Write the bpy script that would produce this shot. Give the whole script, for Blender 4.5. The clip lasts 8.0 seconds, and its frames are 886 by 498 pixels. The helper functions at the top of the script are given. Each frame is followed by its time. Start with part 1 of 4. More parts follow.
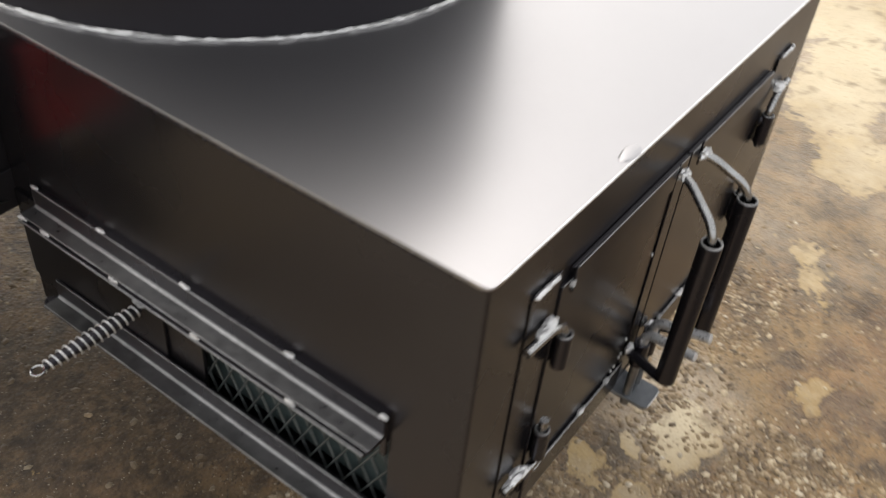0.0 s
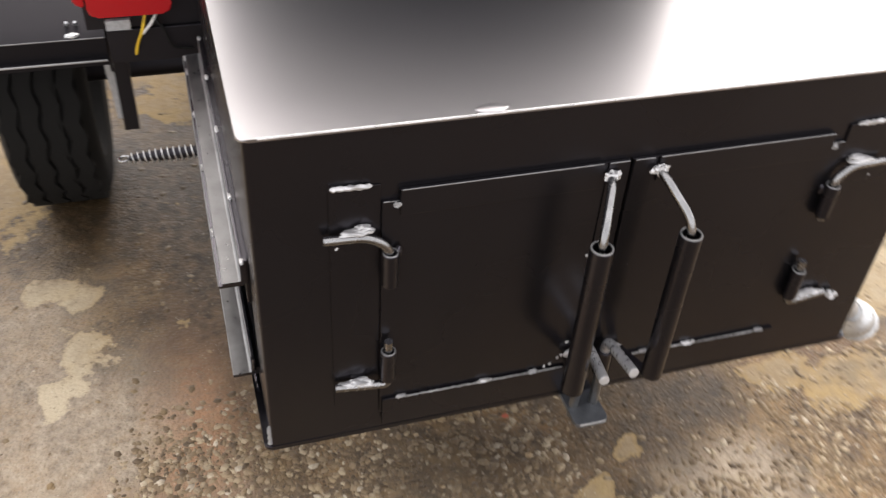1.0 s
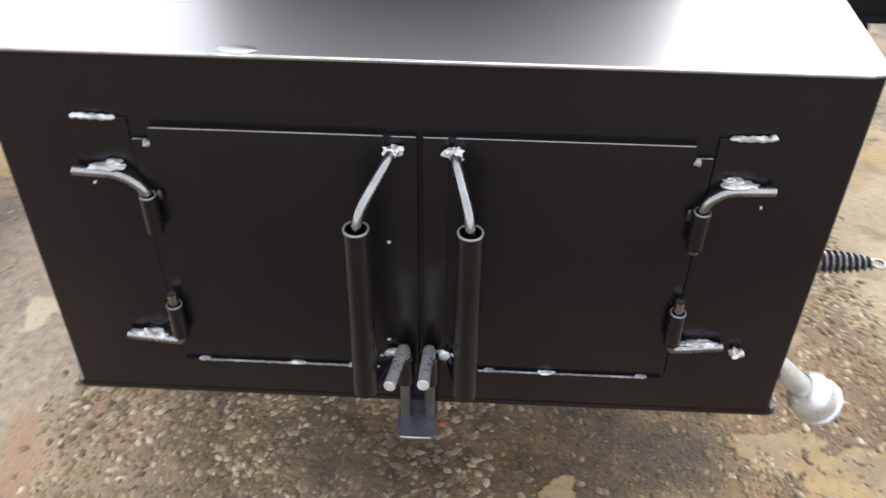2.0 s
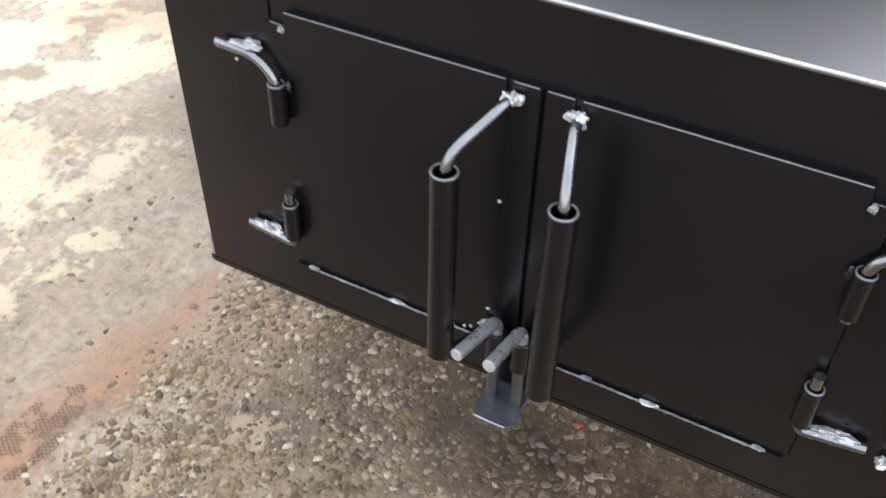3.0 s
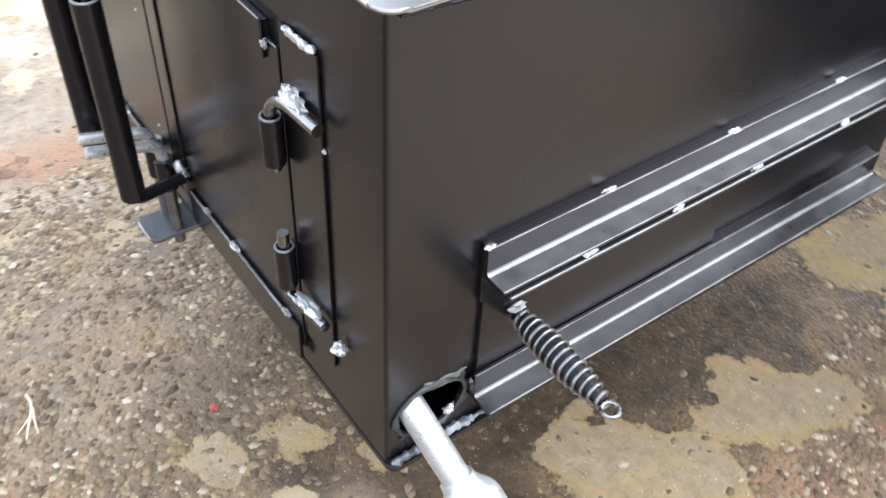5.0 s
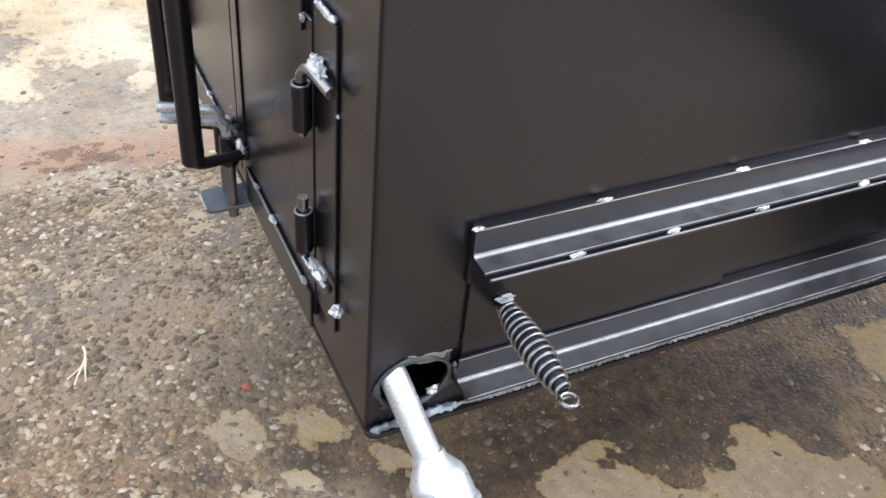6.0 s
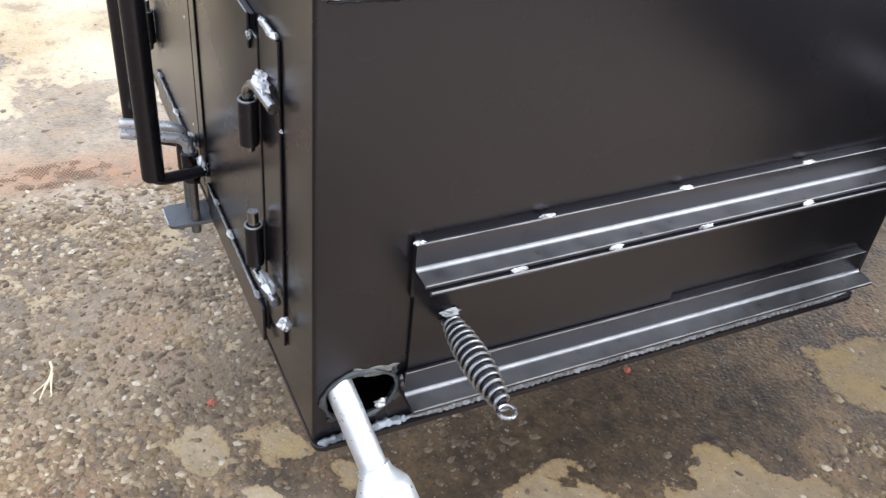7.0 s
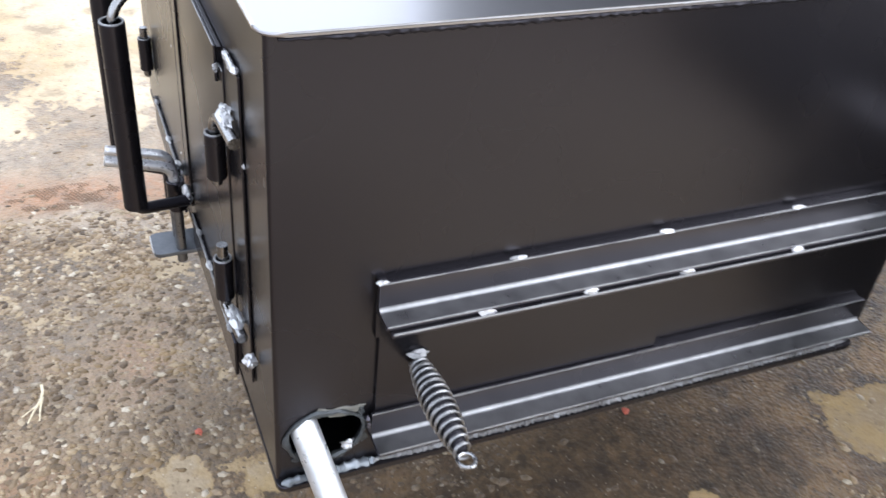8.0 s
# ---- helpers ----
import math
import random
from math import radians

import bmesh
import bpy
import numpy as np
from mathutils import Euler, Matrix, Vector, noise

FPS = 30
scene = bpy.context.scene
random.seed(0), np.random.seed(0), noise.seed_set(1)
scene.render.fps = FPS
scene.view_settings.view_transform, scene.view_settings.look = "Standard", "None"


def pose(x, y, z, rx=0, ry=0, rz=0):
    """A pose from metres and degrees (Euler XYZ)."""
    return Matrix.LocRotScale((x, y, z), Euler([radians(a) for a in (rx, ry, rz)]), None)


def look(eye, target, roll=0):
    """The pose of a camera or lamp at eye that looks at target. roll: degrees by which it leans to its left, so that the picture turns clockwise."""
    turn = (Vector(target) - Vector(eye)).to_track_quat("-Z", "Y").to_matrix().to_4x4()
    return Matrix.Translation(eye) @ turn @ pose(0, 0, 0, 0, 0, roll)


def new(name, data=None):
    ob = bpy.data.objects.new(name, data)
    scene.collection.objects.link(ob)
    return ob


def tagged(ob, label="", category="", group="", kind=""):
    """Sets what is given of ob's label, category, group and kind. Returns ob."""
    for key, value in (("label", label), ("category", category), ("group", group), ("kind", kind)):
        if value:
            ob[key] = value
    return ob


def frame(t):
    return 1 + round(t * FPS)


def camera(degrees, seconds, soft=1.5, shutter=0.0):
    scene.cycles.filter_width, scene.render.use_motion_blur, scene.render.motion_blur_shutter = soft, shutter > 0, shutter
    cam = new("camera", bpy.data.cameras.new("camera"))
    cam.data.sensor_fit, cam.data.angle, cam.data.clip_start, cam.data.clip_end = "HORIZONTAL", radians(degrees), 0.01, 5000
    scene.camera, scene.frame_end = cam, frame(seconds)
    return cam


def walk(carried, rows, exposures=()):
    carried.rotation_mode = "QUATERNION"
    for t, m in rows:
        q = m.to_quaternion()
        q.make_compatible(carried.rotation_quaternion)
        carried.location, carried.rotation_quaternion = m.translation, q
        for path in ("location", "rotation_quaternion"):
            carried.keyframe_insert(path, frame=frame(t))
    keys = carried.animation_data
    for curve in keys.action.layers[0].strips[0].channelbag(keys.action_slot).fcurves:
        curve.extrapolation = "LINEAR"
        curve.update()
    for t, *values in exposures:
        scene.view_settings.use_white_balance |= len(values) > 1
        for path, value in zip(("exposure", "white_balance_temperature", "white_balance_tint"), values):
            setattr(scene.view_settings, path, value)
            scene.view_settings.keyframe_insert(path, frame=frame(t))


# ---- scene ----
cam = camera(51.6, 8.0, soft=1.35, shutter=0.5)
PATH = [
    (0, (-0.5718, -0.3097, 1.5669), (0.7152, 0.5173, 0.2786), 5.9),
    (0.3, (-0.4233, -0.4525, 1.6035), (0.7177, 0.5981, 0.3408), 2.5),
    (0.4, (-0.3861, -0.5277, 1.6142), (0.6951, 0.6261, 0.3896), 2.0),
    (0.5, (-0.3373, -0.6176, 1.6263), (0.6398, 0.6302, 0.4064), 2.6),
    (0.6, (-0.2985, -0.727, 1.6121), (0.5638, 0.6059, 0.3957), 3.7),
    (0.8, (-0.172, -0.8608, 1.599), (0.47, 0.525, 0.3077), 4.4),
    (0.9, (-0.1066, -0.8737, 1.5853), (0.4531, 0.5378, 0.2836), 4.2),
    (1, (-0.0546, -0.8831, 1.5528), (0.443, 0.569, 0.2707), 4.0),
    (1.1, (0.0319, -0.8855, 1.5313), (0.435, 0.6031, 0.2579), 2.9),
    (1.2, (0.1107, -0.8867, 1.5052), (0.488, 0.6077, 0.2308), 2.9),
    (2.3, (0.6596, -0.8853, 1.4554), (0.3713, 0.6201, 0.1706), 0.4),
    (2.5, (0.7014, -0.8766, 1.4526), (0.2772, 0.5987, 0.1706), 1.0),
    (3, (0.7724, -0.7402, 1.3711), (0.0879, 0.5774, 0.0311), 1.4),
    (3.2, (0.824, -0.7053, 1.3538), (0.1033, 0.5791, 0.0007), 0.5),
    (3.5, (1.0206, -0.6932, 1.3612), (0.2336, 0.5396, -0.003), -0.5),
    (3.6, (1.114, -0.7032, 1.3521), (0.2849, 0.5251, 0.009), 1.5),
    (3.8, (1.2818, -0.6812, 1.3343), (0.415, 0.5749, 0.0417), 6.8),
    (4, (1.3451, -0.6006, 1.3529), (0.468, 0.6259, 0.0389), 7.3),
    (4.2, (1.3529, -0.5093, 1.3163), (0.4935, 0.6686, -0.0526), 7.4),
    (4.5, (1.3551, -0.3929, 1.2918), (0.4164, 0.6891, -0.1039), 5.9),
    (4.7, (1.3893, -0.3484, 1.2948), (0.3755, 0.6385, -0.1188), 3.9),
    (5.8, (1.6364, -0.2743, 1.2834), (0.2806, 0.4618, 0.0106), 5.9),
    (6, (1.6377, -0.2685, 1.2738), (0.2755, 0.4722, 0.0105), 5.9),
    (6.5, (1.6664, -0.2391, 1.2754), (0.2933, 0.546, 0.0514), 6.1),
    (7, (1.6791, -0.2259, 1.2796), (0.2881, 0.5328, 0.0592), 6.4),
    (7.5, (1.7161, -0.1974, 1.2973), (0.3169, 0.5922, 0.1062), 6.9),
    (8, (1.6795, -0.1506, 1.2847), (0.2296, 0.5522, 0.0998), 6.2),
]
walk(cam, [(t, look(eye, target, roll)) for t, eye, target, roll in PATH],
     [(0, 0.8, 6780, 10), (0.3, 0.66, 7120, 12), (0.5, 0.5, 7270, 14), (0.8, 0.88, 7020, 16), (1.2, 1.18, 6600, 13), (2.5, 1.27, 6130, 11), (3.5, 1.34, 5880, 12), (4.2, 1.58, 5900, 11), (4.5, 1.85, 5880, 10), (5.8, 1.37, 5800, 11), (7.0, 1.45, 5800, 11), (8.0, 1.5, 5750, 12)])

# ---- sky, sun, exposure ----
world = bpy.data.worlds.new("overcast_sky")
scene.world = world
world.use_nodes = True
wn, wl = world.node_tree.nodes, world.node_tree.links
wn.clear()
sky = wn.new("ShaderNodeTexSky")
sky.sky_type = "NISHITA"
sky.sun_disc = False
sky.sun_elevation, sky.sun_rotation = radians(45), radians(24)
sky.air_density, sky.dust_density, sky.ozone_density = 1.0, 6.0, 1.0
even = wn.new("ShaderNodeGamma")  # cloud evens the sky out
even.inputs["Gamma"].default_value = 0.3
grey = wn.new("ShaderNodeHueSaturation")
grey.inputs["Saturation"].default_value = 0.4
back = wn.new("ShaderNodeBackground")
back.inputs["Strength"].default_value = 0.66
wout = wn.new("ShaderNodeOutputWorld")
wl.new(sky.outputs["Color"], even.inputs["Color"])
wl.new(even.outputs["Color"], grey.inputs["Color"])
wl.new(grey.outputs["Color"], back.inputs["Color"])
wl.new(back.outputs["Background"], wout.inputs["Surface"])
sun_data = bpy.data.lights.new("sun", "SUN")
sun_data.energy, sun_data.angle, sun_data.color = 0.7, radians(60), (1.0, 0.97, 0.92)
sun = new("sun", sun_data)
sun.matrix_world = look((2.5, 5.5, 6), (0, 0, 0))


# ---- materials ----
class Mat:
    """A node material under construction, with the object's or world's coordinates at hand."""

    def __init__(self, name, coords="Object"):
        self.m = bpy.data.materials.new(name)
        self.m.use_nodes = True
        self.n, self.l = self.m.node_tree.nodes, self.m.node_tree.links
        self.p = self.n["Principled BSDF"]
        self.co = self.n.new("ShaderNodeTexCoord").outputs[coords]

    def set(self, **kw):
        for k, v in kw.items():
            key = {"rough": "Roughness", "metal": "Metallic", "ior": "IOR", "spec": "Specular IOR Level", "color": "Base Color", "coat": "Coat Weight", "coat_rough": "Coat Roughness", "normal": "Normal", "trans": "Transmission Weight"}[k]
            s = self.p.inputs[key]
            if isinstance(v, bpy.types.NodeSocket):
                self.l.new(v, s)
            else:
                s.default_value = (*v, 1) if isinstance(v, tuple) else v
        return self

    def noise(self, scale, detail=3.0, rough=0.55, co=None):
        t = self.n.new("ShaderNodeTexNoise")
        t.inputs["Scale"].default_value, t.inputs["Detail"].default_value, t.inputs["Roughness"].default_value = scale, detail, rough
        self.l.new(co or self.co, t.inputs["Vector"])
        return t.outputs["Fac"]

    def cells(self, scale, out="Distance", feature="F1", rand=1.0):
        t = self.n.new("ShaderNodeTexVoronoi")
        t.feature = feature
        t.inputs["Scale"].default_value, t.inputs["Randomness"].default_value = scale, rand
        self.l.new(self.co, t.inputs["Vector"])
        return t.outputs[out]

    def ramp(self, fac, *stops):
        r = self.n.new("ShaderNodeValToRGB")
        e = r.color_ramp.elements
        while len(e) < len(stops):
            e.new(0.5)
        for el, (pos, c) in zip(e, stops):
            el.position = pos
            el.color = (c, c, c, 1) if isinstance(c, float) else (*c, 1)
        self.l.new(fac, r.inputs["Fac"])
        return r.outputs["Color"]

    def span(self, fac, a, b, lo=0.0, hi=1.0):
        r = self.n.new("ShaderNodeMapRange")
        for k, v in zip(("From Min", "From Max", "To Min", "To Max"), (a, b, lo, hi)):
            r.inputs[k].default_value = v
        self.l.new(fac, r.inputs["Value"])
        return r.outputs["Result"]

    def math(self, op, a, b):
        r = self.n.new("ShaderNodeMath")
        r.operation = op
        for s, v in zip(r.inputs, (a, b)):
            if isinstance(v, bpy.types.NodeSocket):
                self.l.new(v, s)
            else:
                s.default_value = v
        return r.outputs[0]

    def mix(self, fac, a, b, blend="MIX"):
        r = self.n.new("ShaderNodeMix")
        r.data_type, r.blend_type = "RGBA", blend
        for s, v in ((r.inputs[0], fac), (r.inputs[6], a), (r.inputs[7], b)):
            if isinstance(v, bpy.types.NodeSocket):
                self.l.new(v, s)
            else:
                s.default_value = (*v, 1) if isinstance(v, tuple) else v
        return r.outputs[2]

    def attr(self, name):
        a = self.n.new("ShaderNodeAttribute")
        a.attribute_name = name
        return a.outputs["Fac"]

    def bump(self, height, strength, dist):
        b = self.n.new("ShaderNodeBump")
        b.inputs["Strength"].default_value, b.inputs["Distance"].default_value = strength, dist
        self.l.new(height, b.inputs["Height"])
        return self.set(normal=b.outputs["Normal"])


def black_paint(name, tone=0.0042, rough=0.26, ior=1.54, waves=0.03, scuffs=0.35):
    m = Mat(name)
    big, fine = m.noise(3.0, 4), m.noise(260.0, 2)
    col = m.mix(m.span(big, 0.35, 0.7), (tone, tone * 0.95, tone * 1.08), (tone * 1.35, tone * 1.27, tone * 1.42))
    scuff = m.ramp(m.noise(60.0, 6, 0.75), (0.7, 0.0), (0.8, scuffs))
    m.set(color=m.mix(scuff, col, (0.022, 0.021, 0.022)), ior=ior, rough=m.math("ADD", m.span(big, 0.3, 0.7, rough - 0.03, rough + 0.05), m.span(scuff, 0.0, 0.35, 0.0, 0.06)))
    m.p.inputs["Specular Tint"].default_value = (0.92, 0.87, 1.0, 1)
    m.bump(m.math("ADD", m.math("MULTIPLY", fine, 0.12), m.noise(16.0, 2)), waves, 0.0006)
    return m.m


def bare_metal(name, tone, rough, metal=1.0, grain=160.0, depth=0.35, tint=(1.0, 1.0, 1.0)):
    m = Mat(name)
    big, fine = m.noise(30.0, 4), m.noise(grain, 4)
    a, b = (tuple(tone * k * c for c in tint) for k in (0.75, 1.15))
    m.set(color=m.mix(m.span(big, 0.3, 0.7), a, b), metal=metal, rough=m.span(fine, 0.3, 0.7, rough - 0.08, rough + 0.12))
    m.bump(fine, depth, 0.0008)
    return m.m


def plain(name, color, rough, ior=1.5, depth=0.2, grain=120.0):
    m = Mat(name)
    fac = m.noise(grain, 4)
    m.set(color=m.mix(m.span(fac, 0.25, 0.75), tuple(c * 0.75 for c in color), tuple(min(1, c * 1.2) for c in color)), rough=m.span(fac, 0.3, 0.7, rough - 0.05, rough + 0.1), ior=ior)
    m.bump(fac, depth, 0.001)
    return m.m


PAINT = black_paint("satin_black_paint")
# black paint of the top plate, brightened as metal to carry the sky's sheen
sheet = Mat("sky_sheen_top_paint")
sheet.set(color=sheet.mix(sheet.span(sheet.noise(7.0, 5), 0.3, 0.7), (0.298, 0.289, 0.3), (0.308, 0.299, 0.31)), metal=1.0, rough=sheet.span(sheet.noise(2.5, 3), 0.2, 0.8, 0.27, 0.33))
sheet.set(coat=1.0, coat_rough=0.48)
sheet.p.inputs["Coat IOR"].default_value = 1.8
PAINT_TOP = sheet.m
PAINT_TANK = black_paint("black_tank_paint", tone=0.008, rough=0.45, ior=1.36)
PAINT_RAIL = black_paint("black_rail_paint", tone=0.007, rough=0.27, ior=1.74, waves=0.02)
PAINT_DULL = black_paint("dull_black_paint", tone=0.006, rough=0.5, ior=1.4)
STEEL = bare_metal("rubbed_steel_rod", 0.3, 0.2, metal=1.0, depth=0.05)
# level legs of the rails: the sky's sheen put in as brighter metal
FLANGE = bare_metal("flange_sky_sheen", 0.16, 0.34, metal=0.9, grain=60.0, depth=0.0)
CANE = bare_metal("bare_grey_rod", 0.6, 0.3, metal=0.7, depth=0.2)
SPRING = bare_metal("rubbed_spring_wire", 0.26, 0.3, metal=0.85, depth=0.1)
BARE_SPRING = bare_metal("bare_spring_wire", 0.6, 0.3, metal=0.6)
SEAM = bare_metal("grey_scaly_weld", 0.34, 0.5, metal=0.3, grain=240.0, depth=0.8)
# bare cut tube rims; on door bars, a highlight put in as metal
EDGE = bare_metal("bare_rim_and_edge_highlight", 0.24, 0.42, metal=0.6)
# bright metal put in for the highlights along rail and plate edges
RAIL_EDGE = bare_metal("bright_edge_shine", 0.27, 0.42, metal=0.7, depth=0.15)
BASE_SEAM = bare_metal("dark_scaly_weld", 0.22, 0.5, metal=0.4, grain=300.0, depth=1.0)
CUT_SEAM = bare_metal("blue_grey_weld", 0.28, 0.42, metal=0.5, grain=300.0, depth=1.0, tint=(0.92, 1.0, 1.06))
WELD = bare_metal("shiny_weld_metal", 0.6, 0.36, metal=0.6, grain=300.0, depth=0.9)
GALV = bare_metal("galvanised_pipe", 0.66, 0.32, metal=0.7, grain=90.0, depth=0.15, tint=(0.97, 1.0, 1.02))
BRASS = bare_metal("brass_fitting", 0.75, 0.3, tint=(1.0, 0.78, 0.35))
MESHM = bare_metal("grey_mesh_steel", 0.11, 0.45, metal=0.6, tint=(0.9, 1.0, 1.0))
RUBBER = plain("tyre_rubber", (0.008, 0.008, 0.008), 0.8, ior=1.3, depth=0.5)
RIM = bare_metal("silver_rim_paint", 0.55, 0.4, metal=0.5)
FENDER = black_paint("grey_black_fender", tone=0.004, rough=0.5, ior=1.3)
YELLOW = plain("yellow_wire", (0.75, 0.5, 0.03), 0.5)
WHITE = plain("white_smear", (0.8, 0.8, 0.78), 0.35)
PRIMER = plain("grey_primer", (0.42, 0.43, 0.44), 0.5)
STRAWM = plain("dry_straw", (0.72, 0.63, 0.44), 0.8)
BRICKM = plain("brick_red_chip", (0.4, 0.1, 0.06), 0.8)
lens = Mat("red_lamp_lens")
lens.set(color=(0.42, 0.004, 0.009), rough=0.2, ior=1.5, coat=0.3)
lens.bump(lens.cells(160.0), 0.12, 0.001)
RED = lens.m


def stone_material(name, islands):
    m = Mat(name)
    if islands:
        r = m.n.new("ShaderNodeNewGeometry").outputs["Random Per Island"]
    else:
        r = m.n.new("ShaderNodeObjectInfo").outputs["Random"]
    base = m.ramp(r, (0.0, (0.055, 0.037, 0.022)), (0.2, (0.15, 0.104, 0.061)), (0.45, (0.235, 0.168, 0.098)), (0.64, (0.33, 0.244, 0.148)), (0.8, (0.42, 0.33, 0.21)), (0.94, (0.54, 0.45, 0.31)), (1.0, (0.66, 0.59, 0.47)))
    base = m.mix(m.span(m.noise(220.0, 4), 0.3, 0.7, 0.05, 0.45), base, (0.13, 0.09, 0.05))
    # binder film in drifts, and darker on damp ground and on painted shade
    base = m.mix(m.ramp(m.noise(8.0, 5, 0.65), (0.48, 0.0), (0.62, 0.55)), base, (0.085, 0.057, 0.033))
    base = m.mix(m.ramp(m.noise(5.0, 4, 0.6), (0.52, 0.0), (0.66, 0.45)), base, (0.3, 0.2, 0.085))
    m.set(color=m.mix(m.math("MULTIPLY", m.attr("wet_shade"), 0.75), base, (0.05, 0.034, 0.02)), rough=0.45, ior=1.38)
    m.bump(m.noise(400.0, 3), 0.35, 0.0008)
    return m.m


STONES = stone_material("mixed_aggregate", True)
STONE = stone_material("loose_stone", False)

g = Mat("wet_old_asphalt")
grain, mid, broad = g.noise(330.0, 4, 0.7), g.noise(38.0, 5, 0.65), g.noise(5.0, 5)
chips = g.cells(115.0, "Color")
chipd = g.cells(115.0)
bw = g.n.new("ShaderNodeRGBToBW")
g.l.new(chips, bw.inputs[0])
edge = g.math("ADD", g.attr("dry"), g.math("ADD", g.math("MULTIPLY", g.math("SUBTRACT", mid, 0.5), 0.75), g.math("MULTIPLY", g.math("SUBTRACT", g.noise(11.0, 7, 0.68), 0.5), 1.15)))
dry = g.ramp(edge, (0.43, 0.0), (0.48, 0.7), (0.62, 1.0))
rust = g.math("MULTIPLY", g.attr("rust"), g.span(mid, 0.2, 0.6))
# damp ground and painted shade in one mask
wet_shade = g.math("MULTIPLY", g.attr("wet_shade"), g.span(mid, 0.25, 0.6, 0.5, 0.97))
fleck = g.math("MULTIPLY", g.ramp(g.cells(130.0), (0.14, 1.0), (0.2, 0.0)), g.ramp(bw.outputs[0], (0.66, 0.0), (0.7, 1.0)))
# brown binder: dark and lighter runs, ochre and rusty stains, light chips, damp spots
tar = g.mix(g.span(broad, 0.35, 0.65), (0.042, 0.027, 0.016), (0.115, 0.077, 0.045))
tar = g.mix(g.ramp(g.noise(9.0, 6, 0.68), (0.44, 0.0), (0.58, 0.85)), tar, (0.222, 0.135, 0.058))
tar = g.mix(g.ramp(g.noise(3.1, 4, 0.6), (0.48, 0.0), (0.6, 0.6)), tar, (0.262, 0.174, 0.084))
tar = g.mix(g.ramp(g.noise(14.0, 5, 0.66), (0.55, 0.0), (0.67, 0.4)), tar, (0.17, 0.085, 0.036))
tar = g.mix(g.span(bw.outputs[0], 0.5, 0.95, 0.0, 0.45), tar, (0.2, 0.14, 0.078))
tar = g.mix(g.ramp(g.noise(17.0, 5, 0.7), (0.52, 0.0), (0.62, 0.6)), tar, (0.03, 0.02, 0.012))
tar = g.mix(g.ramp(g.noise(105.0, 3, 0.6), (0.58, 0.0), (0.65, 0.8)), tar, (0.014, 0.01, 0.007))
tar = g.mix(g.ramp(edge, (0.24, 0.0), (0.38, 0.5), (0.45, 0.0)), tar, (0.024, 0.018, 0.012))
tar = g.mix(g.math("MULTIPLY", g.attr("pale"), g.span(mid, 0.3, 0.7, 0.3, 1.0)), tar, (0.47, 0.388, 0.288))
tar = g.mix(rust, tar, (0.34, 0.19, 0.105))
tar = g.mix(g.ramp(g.noise(88.0, 2, 0.5), (0.62, 0.0), (0.67, 0.6)), tar, (0.24, 0.18, 0.11))
tar = g.mix(wet_shade, tar, g.mix(g.span(g.noise(24.0, 4, 0.65), 0.35, 0.65), (0.024, 0.017, 0.011), (0.062, 0.041, 0.022)))
tar = g.mix(g.math("MULTIPLY", fleck, 0.5), tar, (0.5, 0.46, 0.38))
# dried sand: ochre towards the rim, greyer inside, blotched and gritty
sand = g.mix(g.span(mid, 0.3, 0.7), (0.22, 0.16, 0.092), (0.325, 0.25, 0.155))
sand = g.mix(g.ramp(edge, (0.46, 0.7), (0.76, 0.0)), sand, (0.335, 0.225, 0.085))
sand = g.mix(g.ramp(g.noise(8.0, 4, 0.6), (0.5, 0.0), (0.64, 0.55)), sand, (0.37, 0.255, 0.1))
sand = g.mix(g.math("MULTIPLY", g.attr("pale"), 0.9), sand, (0.57, 0.485, 0.345))
sand = g.mix(g.span(grain, 0.45, 0.75, 0.0, 0.3), sand, (0.2, 0.15, 0.09))
sand = g.mix(g.ramp(g.noise(6.5, 5, 0.62), (0.55, 0.0), (0.64, 0.7)), sand, (0.185, 0.145, 0.095))
sand = g.mix(g.ramp(g.noise(70.0, 4, 0.7), (0.59, 0.0), (0.66, 0.6)), sand, (0.12, 0.088, 0.052))
sand = g.mix(g.math("MULTIPLY", fleck, 0.6), sand, (0.6, 0.55, 0.45))
g.set(color=g.mix(dry, tar, sand), rough=g.mix(dry, g.mix(wet_shade, g.span(mid, 0.3, 0.7, 0.25, 0.5), g.span(mid, 0.3, 0.7, 0.3, 0.55)), (0.75, 0.75, 0.75)))
rise = g.math("ADD", g.math("MULTIPLY", chipd, -0.6), g.math("ADD", g.math("MULTIPLY", grain, 0.35), g.math("MULTIPLY", mid, 0.8)))
rise = g.math("MULTIPLY", rise, g.span(g.math("MAXIMUM", wet_shade, dry), 0.0, 1.0, 1.0, 0.4))
g.bump(rise, 0.75, 0.007)
g.set(ior=1.36)
GROUND = g.m


# ---- building helpers ----
def mesh_of(name, bm, material, smooth=True):
    bmesh.ops.recalc_face_normals(bm, faces=bm.faces[:])
    me = bpy.data.meshes.new(name)
    bm.to_mesh(me)
    bm.free()
    me.materials.append(material)
    if smooth:
        me.polygons.foreach_set("use_smooth", [True] * len(me.polygons))
        me.set_sharp_from_angle(angle=radians(38))
    return me


def part(name, bm, material, parent, label=""):
    """One mesh object under a thing (an Empty with a place) or under a part."""
    ob = new(name, mesh_of(name, bm, material))
    ob.parent = parent
    if parent.type == "EMPTY":
        ob.matrix_parent_inverse = Matrix.Translation(parent.location).inverted()
    if "weld" not in name and "bead" not in name and "lump" not in name:
        even_out = ob.modifiers.new("even_normals", "WEIGHTED_NORMAL")
        even_out.keep_sharp, even_out.weight = True, 80
    return tagged(ob, label) if label else ob


